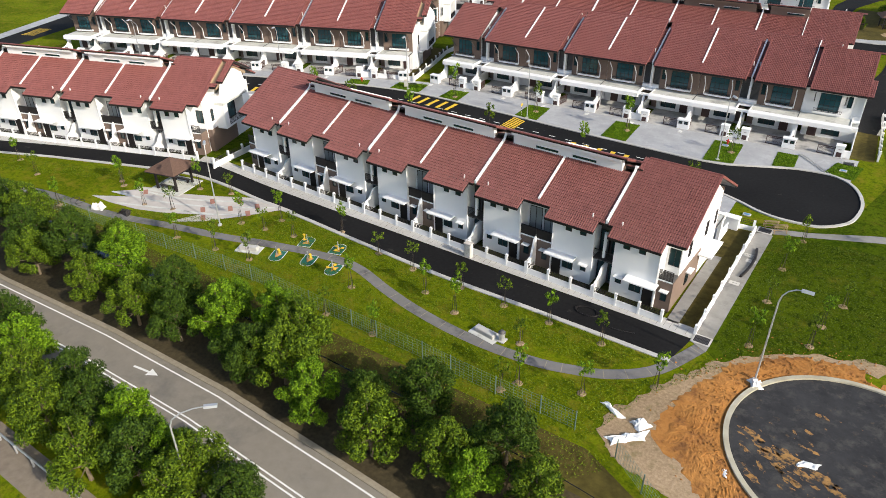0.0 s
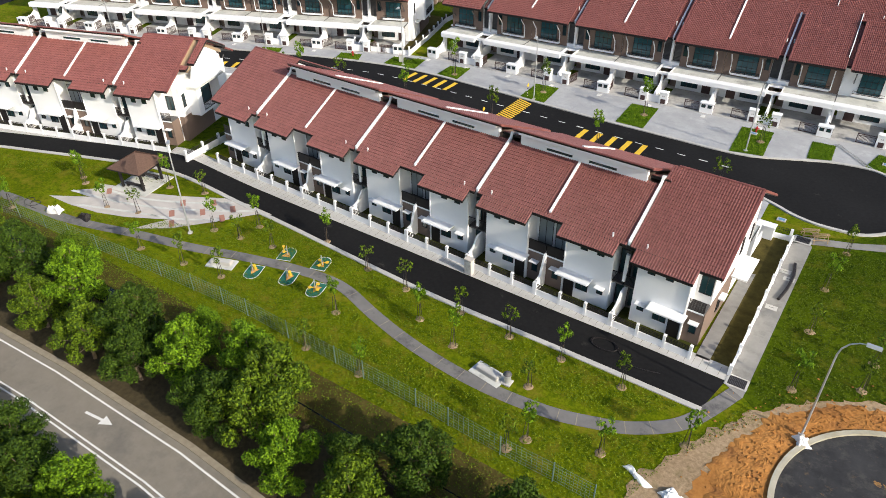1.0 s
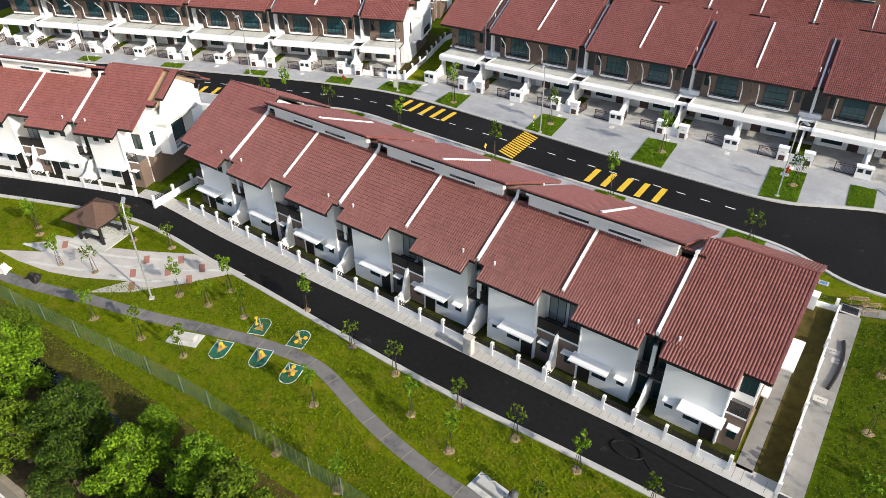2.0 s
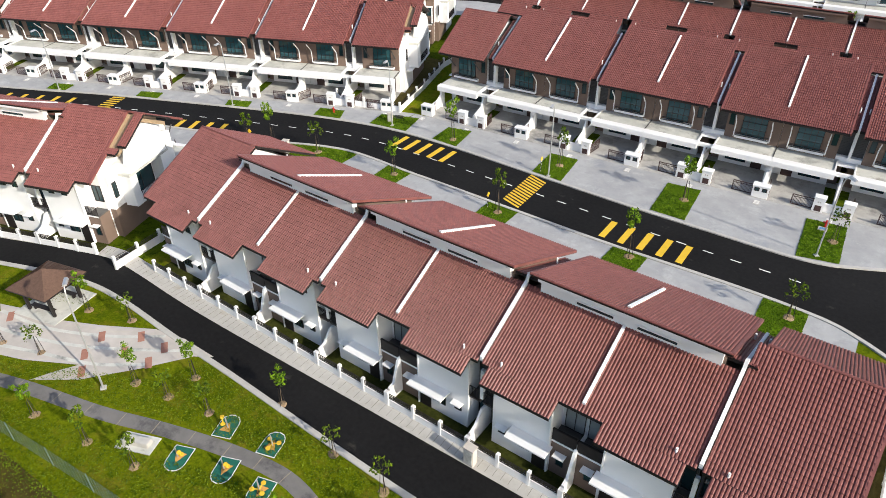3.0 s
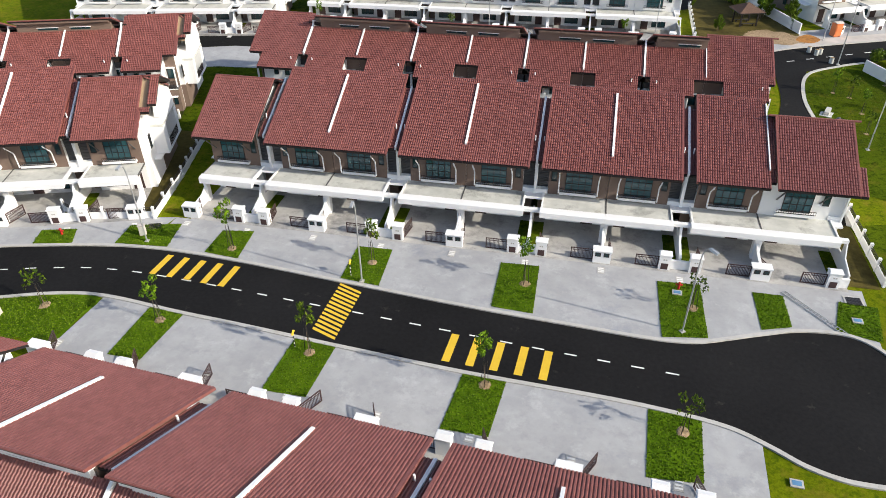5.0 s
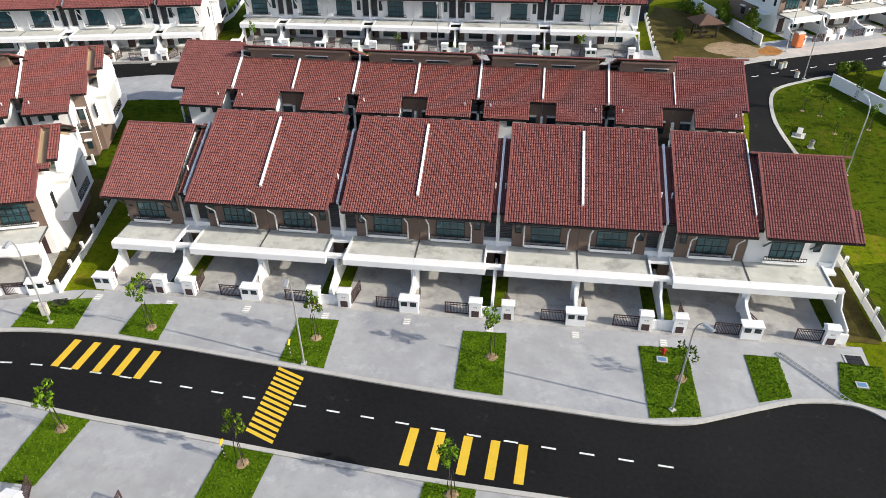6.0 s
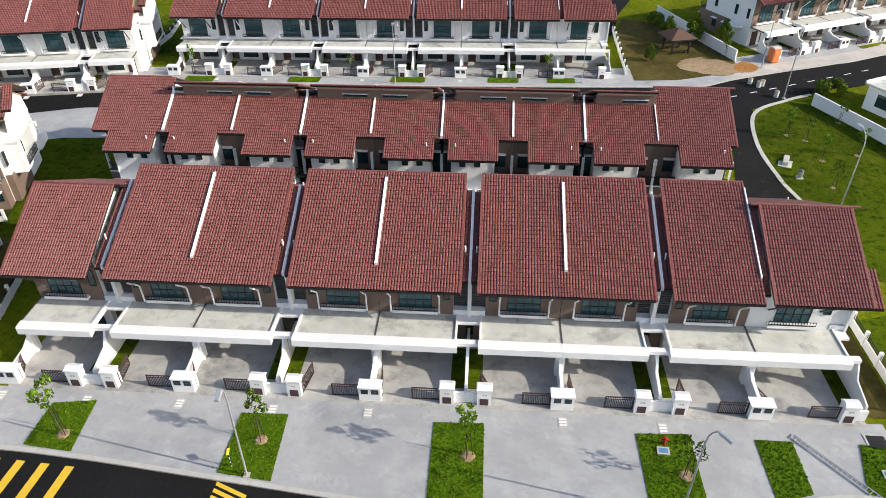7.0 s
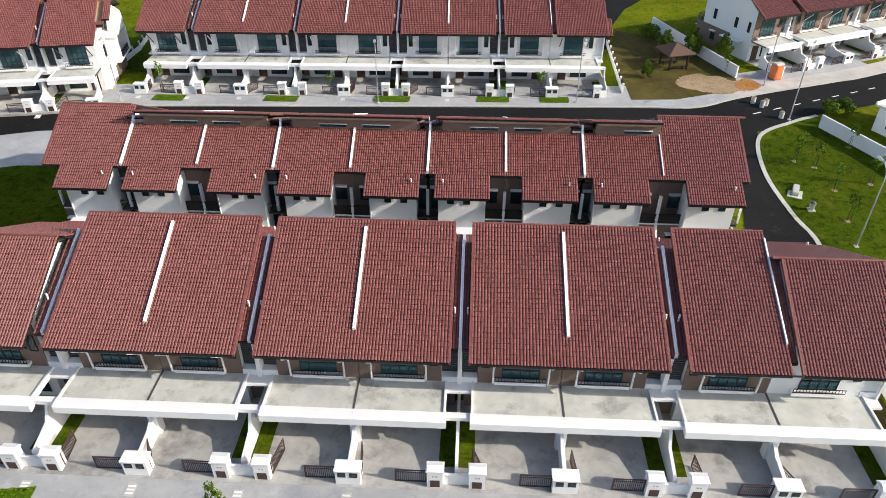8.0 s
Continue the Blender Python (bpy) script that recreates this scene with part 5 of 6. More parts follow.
def sapling(seed, leaf, tall=2.6, leaves=150, spread=0.42):
    r = np.random.default_rng(seed)
    ob = new("sapling", None)
    bm = bmesh.new()
    top = (r.uniform(-0.15, 0.15), r.uniform(-0.15, 0.15), tall * 0.62)
    rod(bm, (0, 0, -0.05), top, 0.035, 6, 0.022)
    centres = []
    for k in range(7):
        a = k * 2.4
        c = (top[0] + spread * math.cos(a) * r.uniform(0.5, 1.1), top[1] + spread * math.sin(a) * r.uniform(0.5, 1.1), tall * (0.66 + 0.05 * k), r.uniform(0.18, 0.32))
        centres.append(c)
        rod(bm, top, c[:3], 0.014, 4, 0.006)
    fork = [v for v in bm.verts if (v.co - Vector(top)).length < 0.03]
    bmesh.ops.remove_doubles(bm, verts=fork, dist=0.06)
    part("trunk", bm, BARK, ob)
    me = leaf_cloud("crown", centres, leaves, 0.12, seed)
    me.materials.append(leaf)
    crown = new("crown", me)
    crown.parent = ob
    for k in range(3):
        a = k * math.tau / 3 + 0.5
        bm = bmesh.new()
        rod(bm, (0.28 * math.cos(a), 0.28 * math.sin(a), -0.05), (0.12 * math.cos(a), 0.12 * math.sin(a), 1.35), 0.022, 5)
        part("stake", bm, DARK, ob, "dark support stake")
    bm = bmesh.new()
    rim = [bm.verts.new((0.45 * r.uniform(0.8, 1.15) * math.cos(k * math.tau / 14), 0.42 * r.uniform(0.8, 1.15) * math.sin(k * math.tau / 14), 0.0)) for k in range(14)]
    mid = [bm.verts.new((0.28 * math.cos(k * math.tau / 14), 0.26 * math.sin(k * math.tau / 14), 0.05)) for k in range(14)]
    for k in range(14):
        j = (k + 1) % 14
        bm.faces.new((rim[k], rim[j], mid[j], mid[k]))
    bm.faces.new(mid)
    part("mulch", bm, MULCH, ob, "pale dry soil mound")
    return tagged(ob, "thin staked young tree with sparse leaves", "young tree", "young trees")


BIG = {}
TREES_UP = [(-72.20, 28.71, 1.05), (-62.66, 27.91, 1.1), (-66.02, 25.32, 0.9), (-69.13, 26.74, 1.0), (-55.78, 28.64, 1.05), (-57.35, 25.80, 0.95), (-47.96, 28.20, 1.0), (-50.81, 25.75, 0.95), (-45.67, 26.21, 0.9), (-41.50, 27.87, 1.05), (-36.92, 29.80, 1.05), (-38.05, 26.25, 0.85), (-34.21, 27.10, 1.05), (-43.41, 30.96, 0.6), (-30.38, 25.92, 0.95), (-24.47, 25.62, 1.1), (-22.83, 29.60, 0.95), (-19.27, 26.58, 0.9), (-15.87, 29.05, 0.95), (-16.67, 25.95, 0.85), (-12.58, 26.89, 0.9), (-26.58, 27.80, 0.75), (-59.48, 30.63, 0.8), (-75.96, 27.74, 1.1), (-82.23, 27.17, 1.1), (-80.94, 25.31, 1.0), (-87.70, 26.50, 1.1), (-93.49, 27.14, 1.1)]
TREES_LOW = [(-56.76, 17.16, 1.0), (-52.75, 16.50, 1.0), (-48.99, 14.41, 1.0), (-46.01, 16.67, 0.9), (-44.97, 13.48, 1.0), (-42.90, 15.61, 0.9), (-39.16, 16.37, 0.95), (-38.86, 12.63, 1.0), (-35.53, 14.35, 1.0), (-32.19, 16.17, 0.95), (-28.38, 16.37, 0.8), (-34.74, 16.05, 0.8), (-31.83, 14.02, 0.9), (-60.43, 15.57, 1.0), (-64.06, 16.80, 1.0), (-69.87, 15.99, 1.1), (-27.75, 13.08, 0.8), (-34.0, 28.1, 1.15), (-36.4, 25.6, 0.95)]
for k, (x, y, s) in enumerate([(x, y - 0.9, s) for x, y, s in TREES_UP] + TREES_LOW):
    pick = (k * 7) % 5
    leaf = LEAF_BRIGHT if k in (9, 13, 10) else (LEAF, LEAF_DARK, LEAF, LEAF_DARK, LEAF_BRIGHT)[k % 5]
    key = (pick % 3, leaf.name)
    m = pose(x, y - 0.4, ground_z(x, y) - 0.02, 0, 0, (k * 67) % 360) @ Matrix.Diagonal((s * 1.0, s, s * 1.0, 1))
    if key not in BIG:
        BIG[key] = big_tree(11 + pick % 3, leaf)
        BIG[key].matrix_basis = m
    else:
        made = copy_thing(BIG[key], pose(0, 0, 0))
        made.matrix_basis = m

SAPLINGS = [(-74.99, 39.52), (-65.49, 43.29), (-61.45, 44.43), (-58.46, 34.62), (-53.36, 35.26), (-55.25, 40.37), (-52.20, 40.80), (-52.06, 43.09), (-49.08, 35.82), (-45.00, 44.76), (-39.24, 43.61), (-37.66, 37.65), (-36.84, 33.33), (-31.74, 33.47), (-34.78, 43.17), (-31.59, 40.71), (-29.30, 43.14), (-27.74, 39.65), (-24.72, 42.88), (-20.34, 42.83), (-21.02, 39.10), (-18.94, 34.89), (-19.68, 33.57), (-14.51, 36.54), (-15.55, 42.67), (-10.16, 40.11), (-5.77, 56.08), (-5.65, 48.99), (-1.54, 51.53), (-1.20, 54.83), (-0.13, 58.93), (-5.80, 62.25), (-5.11, 68.79), (-91.33, 36.14), (-85.36, 35.00), (-75.42, 32.00), (-48.63, 41.43), (-73.70, 38.93), (-63.93, 38.30), (-67.49, 37.28),
            (-77.23, 71.58), (-74.52, 72.94), (-68.97, 74.45), (-58.55, 75.19), (-45.29, 74.67), (-31.66, 74.72), (-17.93, 73.83), (-57.87, 85.70), (-44.52, 86.78), (-30.75, 87.12), (-16.94, 87.27), (2.05, 136.38), (3.80, 135.19), (4.42, 130.74), (3.85, 125.15), (8.58, 132.32), (9.05, 140.17), (-74.72, 146.57), (-52.64, 148.47), (-25.65, 151.07), (2.76, 71.48), (-4.24, 165.43), (0.15, 161.36)]
SMALL = {}
for k, (x, y) in enumerate(SAPLINGS):
    pick = (k * 5) % 4
    m = pose(x, y, ground_z(x, y) - 0.01 + (0.07 if 68 < y < 92 and x < -10 else 0), 0, 0, (k * 83) % 360) @ Matrix.Diagonal((*((1.15, 1.15, 1.5) if 68 < y < 92 and x < -10 else (0.9, 0.9, 1.05)), 1)) @ Matrix.Diagonal((1, 1, 1 + 0.3 * ((k * 37) % 10) / 10, 1))
    if pick not in SMALL:
        SMALL[pick] = sapling(40 + pick, (LEAF, LEAF_BRIGHT)[pick % 2], (2.5, 2.9, 2.2, 2.7)[pick], (190, 230, 110, 260)[pick], (0.4, 0.45, 0.6, 0.5)[pick])
        SMALL[pick].matrix_basis = m
    else:
        copy_thing(SMALL[pick], pose(0, 0, 0)).matrix_basis = m


# ---- street lamps ----
def street_lamp(height, reach):
    ob = new("street_lamp", None)
    part("base_plate", boxes((-0.2, 0.2, -0.2, 0.2, 0, 0.12)), KERB, ob)
    bm = bmesh.new()
    pts = [(0, 0, 0.1), (0, 0, height * 0.82)] + [(reach * (1 - math.cos(a)), 0, height * 0.82 + height * 0.16 * math.sin(a)) for a in (0.4, 0.8, 1.2, 1.5)]
    radii = [0.075, 0.055, 0.05, 0.045, 0.04, 0.035]
    for p, q, ra, rb in zip(pts, pts[1:], radii, radii[1:]):
        rod(bm, p, q, ra, 8, rb)
    part("pole", bm, STEEL, ob, "tapered galvanised steel pole")
    end = pts[-1]
    bm = bmesh.new()
    prism(bm, [(-0.16, 0.0), (0.16, 0.0), (0.1, 0.14), (-0.1, 0.14)], end[0] - 0.05, end[0] + 0.75)
    head = part("head", bm, STEEL, ob, "flat grey lamp head")
    head.matrix_basis = pose(0, 0, end[2] - 0.06)
    return tagged(ob, "tall galvanised street lamp with a curved arm", "street lamp", "street lamps")


for x, y, turn, hgt, reach in ((-44.47, 84.01, -80, 8.6, 0.7), (-17.79, 84.14, -50, 8.6, 0.7), (-66.25, 84.81, -75, 8.6, 0.7), (-87.45, 78.24, -70, 8.6, 0.7), (-111.76, 68.76, -70, 8.6, 0.7),
                               (-56.72, 38.75, 140, 9.2, 0.5), (-4.23, 44.99, 0, 8.9, 1.3), (3.17, 121.00, 100, 8.6, 1.2), (4.37, 146.58, 60, 9.5, 0.9), (-78.88, 143.19, -75, 8.5, 0.7), (-46.11, 145.98, -80, 8.5, 0.7), (-21.12, 148.85, -80, 8.5, 0.7), (4.22, 157.30, -60, 8.5, 0.7)):
    put(street_lamp, pose(x, y, ground_z(x, y), 0, 0, turn), hgt, reach)
put(street_lamp, pose(-31.81, 14.86, -1.4, 0, 0, 42), 8.2, 2.4)


# ---- park things ----
def wire_fence(line, name="wire_fence"):
    ob = new(name, None)
    pts = curve_points(line, 4)
    total, last, posts = 0, pts[0], [pts[0]]
    for p in pts[1:]:
        total += math.dist(p, last)
        last = p
        if total > 2.6:
            posts.append(p)
            total = 0
    for p in posts:
        bm = bmesh.new()
        rod(bm, (*p, ground_z(*p) - 0.1), (*p, ground_z(*p) + 1.75), 0.04, 6)
        part("post", bm, FENCE, ob)
    for p, q in zip(posts, posts[1:]):
        length, a = math.dist(p, q), math.degrees(math.atan2(q[1] - p[1], q[0] - p[0]))
        panel = part("mesh_panel", lattice(steps(0.05, length - 0.05, 10), steps(0.1, 1.65, 6), 0.016, -0.006, 0.006), FENCE, ob)
        panel.matrix_basis = pose(p[0], p[1], min(ground_z(*p), ground_z(*q)), 0, 0, a)
    return tagged(ob, "weathered green wire mesh fence on steel posts", "fence")


wire_fence([(-113.48, 19.00), (-93.49, 26.44), (-76.67, 30.79), (-61.46, 32.31), (-46.08, 33.43), (-36.43, 33.33), (-26.53, 33.21), (-21.43, 32.95), (-14.58, 33.01), (-11.10, 32.73)])
wire_fence([(-10.09, 32.13), (-7.65, 30.33), (-5.17, 28.38)], "wire_fence")


def gazebo():
    ob = new("gazebo", None)
    part("floor", boxes((-2.2, 2.2, -2.2, 2.2, -0.05, 0.06)), SLAB, ob)
    for sx in (-1, 1):
        for sy in (-1, 1):
            part("post", boxes((sx * 1.35 - 0.11, sx * 1.35 + 0.11, sy * 1.35 - 0.11, sy * 1.35 + 0.11, 0.06, 2.4)), DARK, ob)
    bm = bmesh.new()
    n = 7
    rings = []
    for k in range(n + 1):
        for lift in ((0.0,) if k == 0 else (0.04, 0.0) if k < n else (0.04,)):
            s = 2.1 * (1 - k / n) + 0.03
            rings.append([bm.verts.new((x * s, y * s, 2.4 + 1.15 * k / n + lift)) for x, y in ((-1, -1), (1, -1), (1, 1), (-1, 1))])
    for a, b in zip(rings, rings[1:]):
        for i in range(4):
            j = (i + 1) % 4
            bm.faces.new((a[i], a[j], b[j], b[i]))
    bm.faces.new(rings[0][::-1]), bm.faces.new(rings[-1])
    part("roof", bm, SHINGLE, ob, "brown shingled pyramid roof")
    part("eave_board", boxes((-2.1, 2.1, -2.1, -2.04, 2.25, 2.4), (-2.1, 2.1, 2.04, 2.1, 2.25, 2.4), (-2.1, -2.04, -2.04, 2.04, 2.25, 2.4), (2.04, 2.1, -2.04, 2.04, 2.25, 2.4)), DARK, ob)
    for s in (-1, 1):
        part("bench_seat", boxes((-1.2, 1.2, s * 1.1 - 0.2, s * 1.1 + 0.2, 0.42, 0.48)), DARK, ob)
        for x in (-0.9, 0.9):
            part("bench_leg", boxes((x - 0.06, x + 0.06, s * 1.1 - 0.15, s * 1.1 + 0.15, 0.06, 0.42)), DARK, ob)
    return tagged(ob, "small gazebo with brown shingled roof and benches", "gazebo")


put(gazebo, pose(-68.56, 42.27, 0, 0, 0, 12))
put(gazebo, pose(-6.87, 162.91, ground_z(-6.87, 162.91), 0, 0, 20))


def park_bench():
    ob = new("park_bench", None)
    bm = boxes((-0.95, 0.95, -0.3, 0.3, 0.0, 0.42))
    bmesh.ops.bevel(bm, geom=bm.edges[:], offset=0.04, segments=2, affect="EDGES")
    part("seat", bm, KERB, ob)
    part("pad", boxes((-1.3, 1.3, -0.7, 0.7, -0.04, 0.03)), SLAB, ob)
    return tagged(ob, "pale concrete block bench on a small slab", "bench", "concrete benches")


def litter_bin():
    ob = new("litter_bin", None)
    bm = bmesh.new()
    rod(bm, (0, 0, 0.1), (0, 0, 0.85), 0.24, 14, 0.28)
    part("body", bm, STEEL, ob)
    bm = bmesh.new()
    rod(bm, (0, 0, 0.85), (0, 0, 1.05), 0.32, 14, 0.12)
    part("lid", bm, GREY, ob)
    part("base", boxes((-0.35, 0.35, -0.35, 0.35, 0, 0.1)), KERB, ob)
    return tagged(ob, "round grey metal litter bin on a concrete base", "litter bin", "litter bins")


put(park_bench, pose(-23.99, 38.57, 0, 0, 0, -8))
put(park_bench, pose(0.36, 130.07, ground_z(0.36, 130.07), 0, 0, 70))
put(park_bench, pose(-50.47, 37.09, 0, 0, 0, 20))
put(litter_bin, pose(-22.46, 38.59, 0))
put(litter_bin, pose(0.91, 126.78, ground_z(0.91, 126.78)))


def exercise_station(kind):
    """A rounded green safety pad with a white rim and a yellow machine."""
    ob = new("exercise_station", None)
    shape = [(-0.95, -1.2), (0.95, -1.2), (0.95, 0.6)] + [(0.95 * math.cos(a), 0.6 + 0.95 * math.sin(a)) for a in (0.5, 1.0, 1.57, 2.1, 2.6)] + [(-0.95, 0.6)]
    bm = bmesh.new()
    bm.faces.new([bm.verts.new((x * 1.09, y * 1.07, 0.02)) for x, y in shape])
    part("rim", bm, LINE, ob, "white painted rim")
    bm = bmesh.new()
    bm.faces.new([bm.verts.new((x, y, 0.03)) for x, y in shape])
    part("pad", bm, GREENPAD, ob, "green rubber safety pad")
    bm = bmesh.new()
    bm.faces.new([bm.verts.new(p) for p in ((-0.6, -0.5, 0.036), (0.6, -0.5, 0.036), (0.0, 0.7, 0.036))])
    part("pad_inset", bm, TANPAD, ob, "tan rubber triangle")
    bm = bmesh.new()
    rod(bm, (0.1, 0, 0), (0.1, 0, 1.45), 0.07, 8)
    part("post", bm, STEEL, ob)
    bm = bmesh.new()
    if kind == 0:
        rod(bm, (0.1, 0, 0.55), (-0.35, -0.05, 0.5), 0.05)
        rod(bm, (-0.35, -0.05, 0.45), (-0.35, -0.05, 0.55), 0.22, 12)
        rod(bm, (-0.4, 0.1, 0.5), (-0.45, 0.25, 1.15), 0.06)
        rod(bm, (-0.45, 0.22, 1.05), (-0.45, 0.3, 1.25), 0.2, 10)
    else:
        for a in (0.4, 2.5, 4.6):
            c = (0.1 + 0.65 * math.cos(a), 0.65 * math.sin(a))
            rod(bm, (0.1, 0, 0.25), (*c, 0.3), 0.045)
            rod(bm, (*c, 0.28), (*c, 0.36), 0.24, 12)
    part("machine", bm, YELLOW, ob, "bright yellow steel seat and pedals")
    return tagged(ob, "yellow outdoor exercise machine on a green rubber pad", "exercise machine", "exercise machines")


for x, y, turn, kind in ((-47.30, 37.85, 200, 0), (-46.61, 41.24, 20, 0), (-43.04, 41.87, 15, 1), (-44.12, 38.88, 200, 0), (-41.07, 39.01, 195, 1)):
    put(exercise_station, pose(0, 0, 0), kind).matrix_basis = pose(x, y, 0, 0, 0, turn) @ Matrix.Scale(0.68, 4)


def lumpy_sheet(name, size, seed, label, mat=PLASTIC, category="plastic sheet"):
    """A crumpled heap of sheeting with folds."""
    bm = bmesh.new()
    n = 16
    g = [[bm.verts.new(((i / n - 0.5) * size[0], (j / n - 0.5) * size[1], 0)) for i in range(n + 1)] for j in range(n + 1)]
    for j in range(n + 1):
        for i in range(n + 1):
            v = g[j][i]
            p = Vector((v.co.x * 1.6 + seed, v.co.y * 2.3, seed * 0.7))
            edge_ = max(0.0, 1 - max(abs(2 * i / n - 1), abs(2 * j / n - 1)) ** 3)
            v.co.x += 0.3 * size[0] * noise.noise(p * 0.8)
            v.co.y += 0.35 * size[1] * noise.noise(p * 0.8 + Vector((9, 3, 1)))
            v.co.z = 0.02 + edge_ * size[2] * (0.5 + 0.8 * abs(noise.noise(p * 1.5)) + 0.35 * noise.noise(p * 3.7))
    for j in range(n):
        for i in range(n):
            bm.faces.new((g[j][i], g[j][i + 1], g[j + 1][i + 1], g[j + 1][i]))
    return tagged(part(name, bm, mat), label, category)


for x, y, turn, size, seed in ((-11.95, 36.2, -25, (1.75, 0.5, 0.22), 1.0), (-10.1, 34.2, 42, (2.9, 0.75, 0.3), 2.0), (-9.75, 35.95, 60, (1.0, 0.9, 0.4), 3.0), (0.67, 38.49, 20, (1.5, 0.6, 0.2), 4.0), (-4.07, 44.49, 30, (1.0, 0.9, 0.6), 5.0), (-3.69, 34.72, 110, (1.1, 0.35, 0.15), 6.0)):
    lumpy_sheet("plastic_sheet", size, seed, "crumpled white plastic sheeting lying on the soil").matrix_basis = pose(x, y, 0, 0, 0, turn)
lumpy_sheet("sack_pile", (1.2, 1.0, 0.8), 9.0, "pile of white bagged building material").matrix_basis = pose(-70.91, 33.95, 0, 0, 0, 20)
lumpy_sheet("tarpaulin", (1.5, 0.9, 0.5), 12.0, "crumpled dark tarpaulin beside the path", DARK, "tarpaulin").matrix_basis = pose(-67.57, 34.87, 0, 0, 0, 10)


def hose(points, radius, name, label, mat=DARK):
    bm = bmesh.new()
    line = curve_points(points, 5)
    for p, q in zip(line, line[1:]):
        rod(bm, p, q, radius, 5)
    return tagged(part(name, bm, mat), label, "hose")


hose([(-18.3 + (0.9 + 0.1 * k / 8) * math.cos(k * 0.8), 46.0 + 0.6 * math.sin(k * 0.8), 0.04 + 0.004 * k) for k in range(18)] + [(-15.92, 45.08, 0.04), (-13.77, 45.40, 0.04)], 0.03, "cable_coil", "loose coil of black cable on the lane")
hose([(-75.5 + 0.5 * k * 0.3 + 0.7 * math.cos(k * 0.9), 33.6 + 0.6 * math.sin(k * 0.9), 0.05) for k in range(14)], 0.03, "cable_coil", "loose coil of black cable on the grass")
hose([(-8.69, 58.70, 0.12), (-8.41, 60.59, 0.12), (-8.34, 62.77, 0.12), (-8.57, 64.55, 0.12)], 0.14, "drain_pipe", "length of black drain pipe on the path")


def manhole(name="drain_opening"):
    ob = new(name, None)
    part("frame", boxes((-0.75, 0.75, -0.6, 0.6, 0.0, 0.05)), KERB, ob)
    part("grating", lattice(steps(-0.55, 0.55, 10), steps(-0.42, 0.42, 2), 0.05, 0.05, 0.07), DARK, ob).matrix_basis = Matrix(((1, 0, 0, 0), (0, 0, 1, 0), (0, 1, 0, 0.0), (0, 0, 0, 1)))
    part("pit", boxes((-0.6, 0.6, -0.47, 0.47, 0.03, 0.053)), GREY, ob, "dark drain pit")
    return tagged(ob, "dark square drain opening with a concrete rim", "drain", "square drains")


for x, y, turn in ((-8.94, 47.55, 0), (-8.77, 68.86, 0), (-4.02, 91.50, 3), (-67.16, 87.23, 20), (-69.27, 49.57, 8)):
    put(manhole, pose(x, y, 0.02, 0, 0, turn))


def hydrant():
    ob = new("fire_hydrant", None)
    bm = bmesh.new()
    rod(bm, (0, 0, 0), (0, 0, 0.62), 0.1, 10)
    rod(bm, (0, 0, 0.62), (0, 0, 0.75), 0.13, 10, 0.05)
    part("body", bm, RED, ob)
    bm = bmesh.new()
    rod(bm, (-0.28, 0, 0.48), (0.28, 0, 0.48), 0.07, 8)
    part("outlet", bm, RED, ob)
    return tagged(ob, "red pillar fire hydrant on turf", "hydrant", "fire hydrants")


def valve_box():
    ob = new("valve_box", None)
    part("frame", boxes((-0.4, 0.4, -0.3, 0.3, 0, 0.1)), KERB, ob)
    part("lid", boxes((-0.28, 0.28, -0.18, 0.18, 0.1, 0.12)), material("blue_lid", (0.08, 0.2, 0.36), (0.12, 0.26, 0.44), 3, 0.5, 0.02), ob, "blue metal lid")
    return tagged(ob, "pale valve box with a blue lid in turf", "valve box", "valve boxes")


put(hydrant, pose(-18.02, 89.60, 0.06)), put(hydrant, pose(-74.84, 83.77, 0.06)), put(hydrant, pose(-37.33, 151.77, 1.1))
put(valve_box, pose(-18.13, 89.01, 0.06)), put(valve_box, pose(-4.27, 88.82, 0.06)), put(valve_box, pose(-11.18, 71.41, 0.0))


def warning_post():
    ob = new("warning_sign", None)
    bm = bmesh.new()
    rod(bm, (0, 0, 0), (0, 0, 1.7), 0.03, 6)
    part("post", bm, LINE, ob, "black and white post")
    for k in range(4):
        part("band", boxes((-0.035, 0.035, -0.035, 0.035, 0.15 + k * 0.4, 0.35 + k * 0.4)), DARK, ob)
    bm = bmesh.new()
    bm.faces.new([bm.verts.new(p) for p in ((-0.3, -0.04, 1.5), (0, -0.04, 1.2), (0.3, -0.04, 1.5), (0, -0.04, 1.8))])
    sg = part("plate", bm, YELLOW, ob, "yellow diamond plate")
    sg.data.materials[0] = YELLOW
    mod = sg.modifiers.new("thickness", "SOLIDIFY")
    mod.thickness = 0.02
    return tagged(ob, "yellow diamond road sign on a banded post", "road sign", "road signs")


put(warning_post, pose(-45.68, 84.53, 0.05, 0, 0, 90)), put(warning_post, pose(-46.60, 74.96, 0.05, 0, 0, 90))


def ladder():
    bm = lattice([0.0, 0.4], steps(0, 6.0, 19), 0.05, 0.0, 0.05)
    return tagged(part("ladder", bm, STEEL), "grey metal ladder lying on the driveway", "ladder")


ladder().matrix_basis = pose(-9.32, 91.44, 0.13) @ pose(0, 0, 0, 0, 0, -48) @ pose(0, 0, 0, -90, 0, -90)


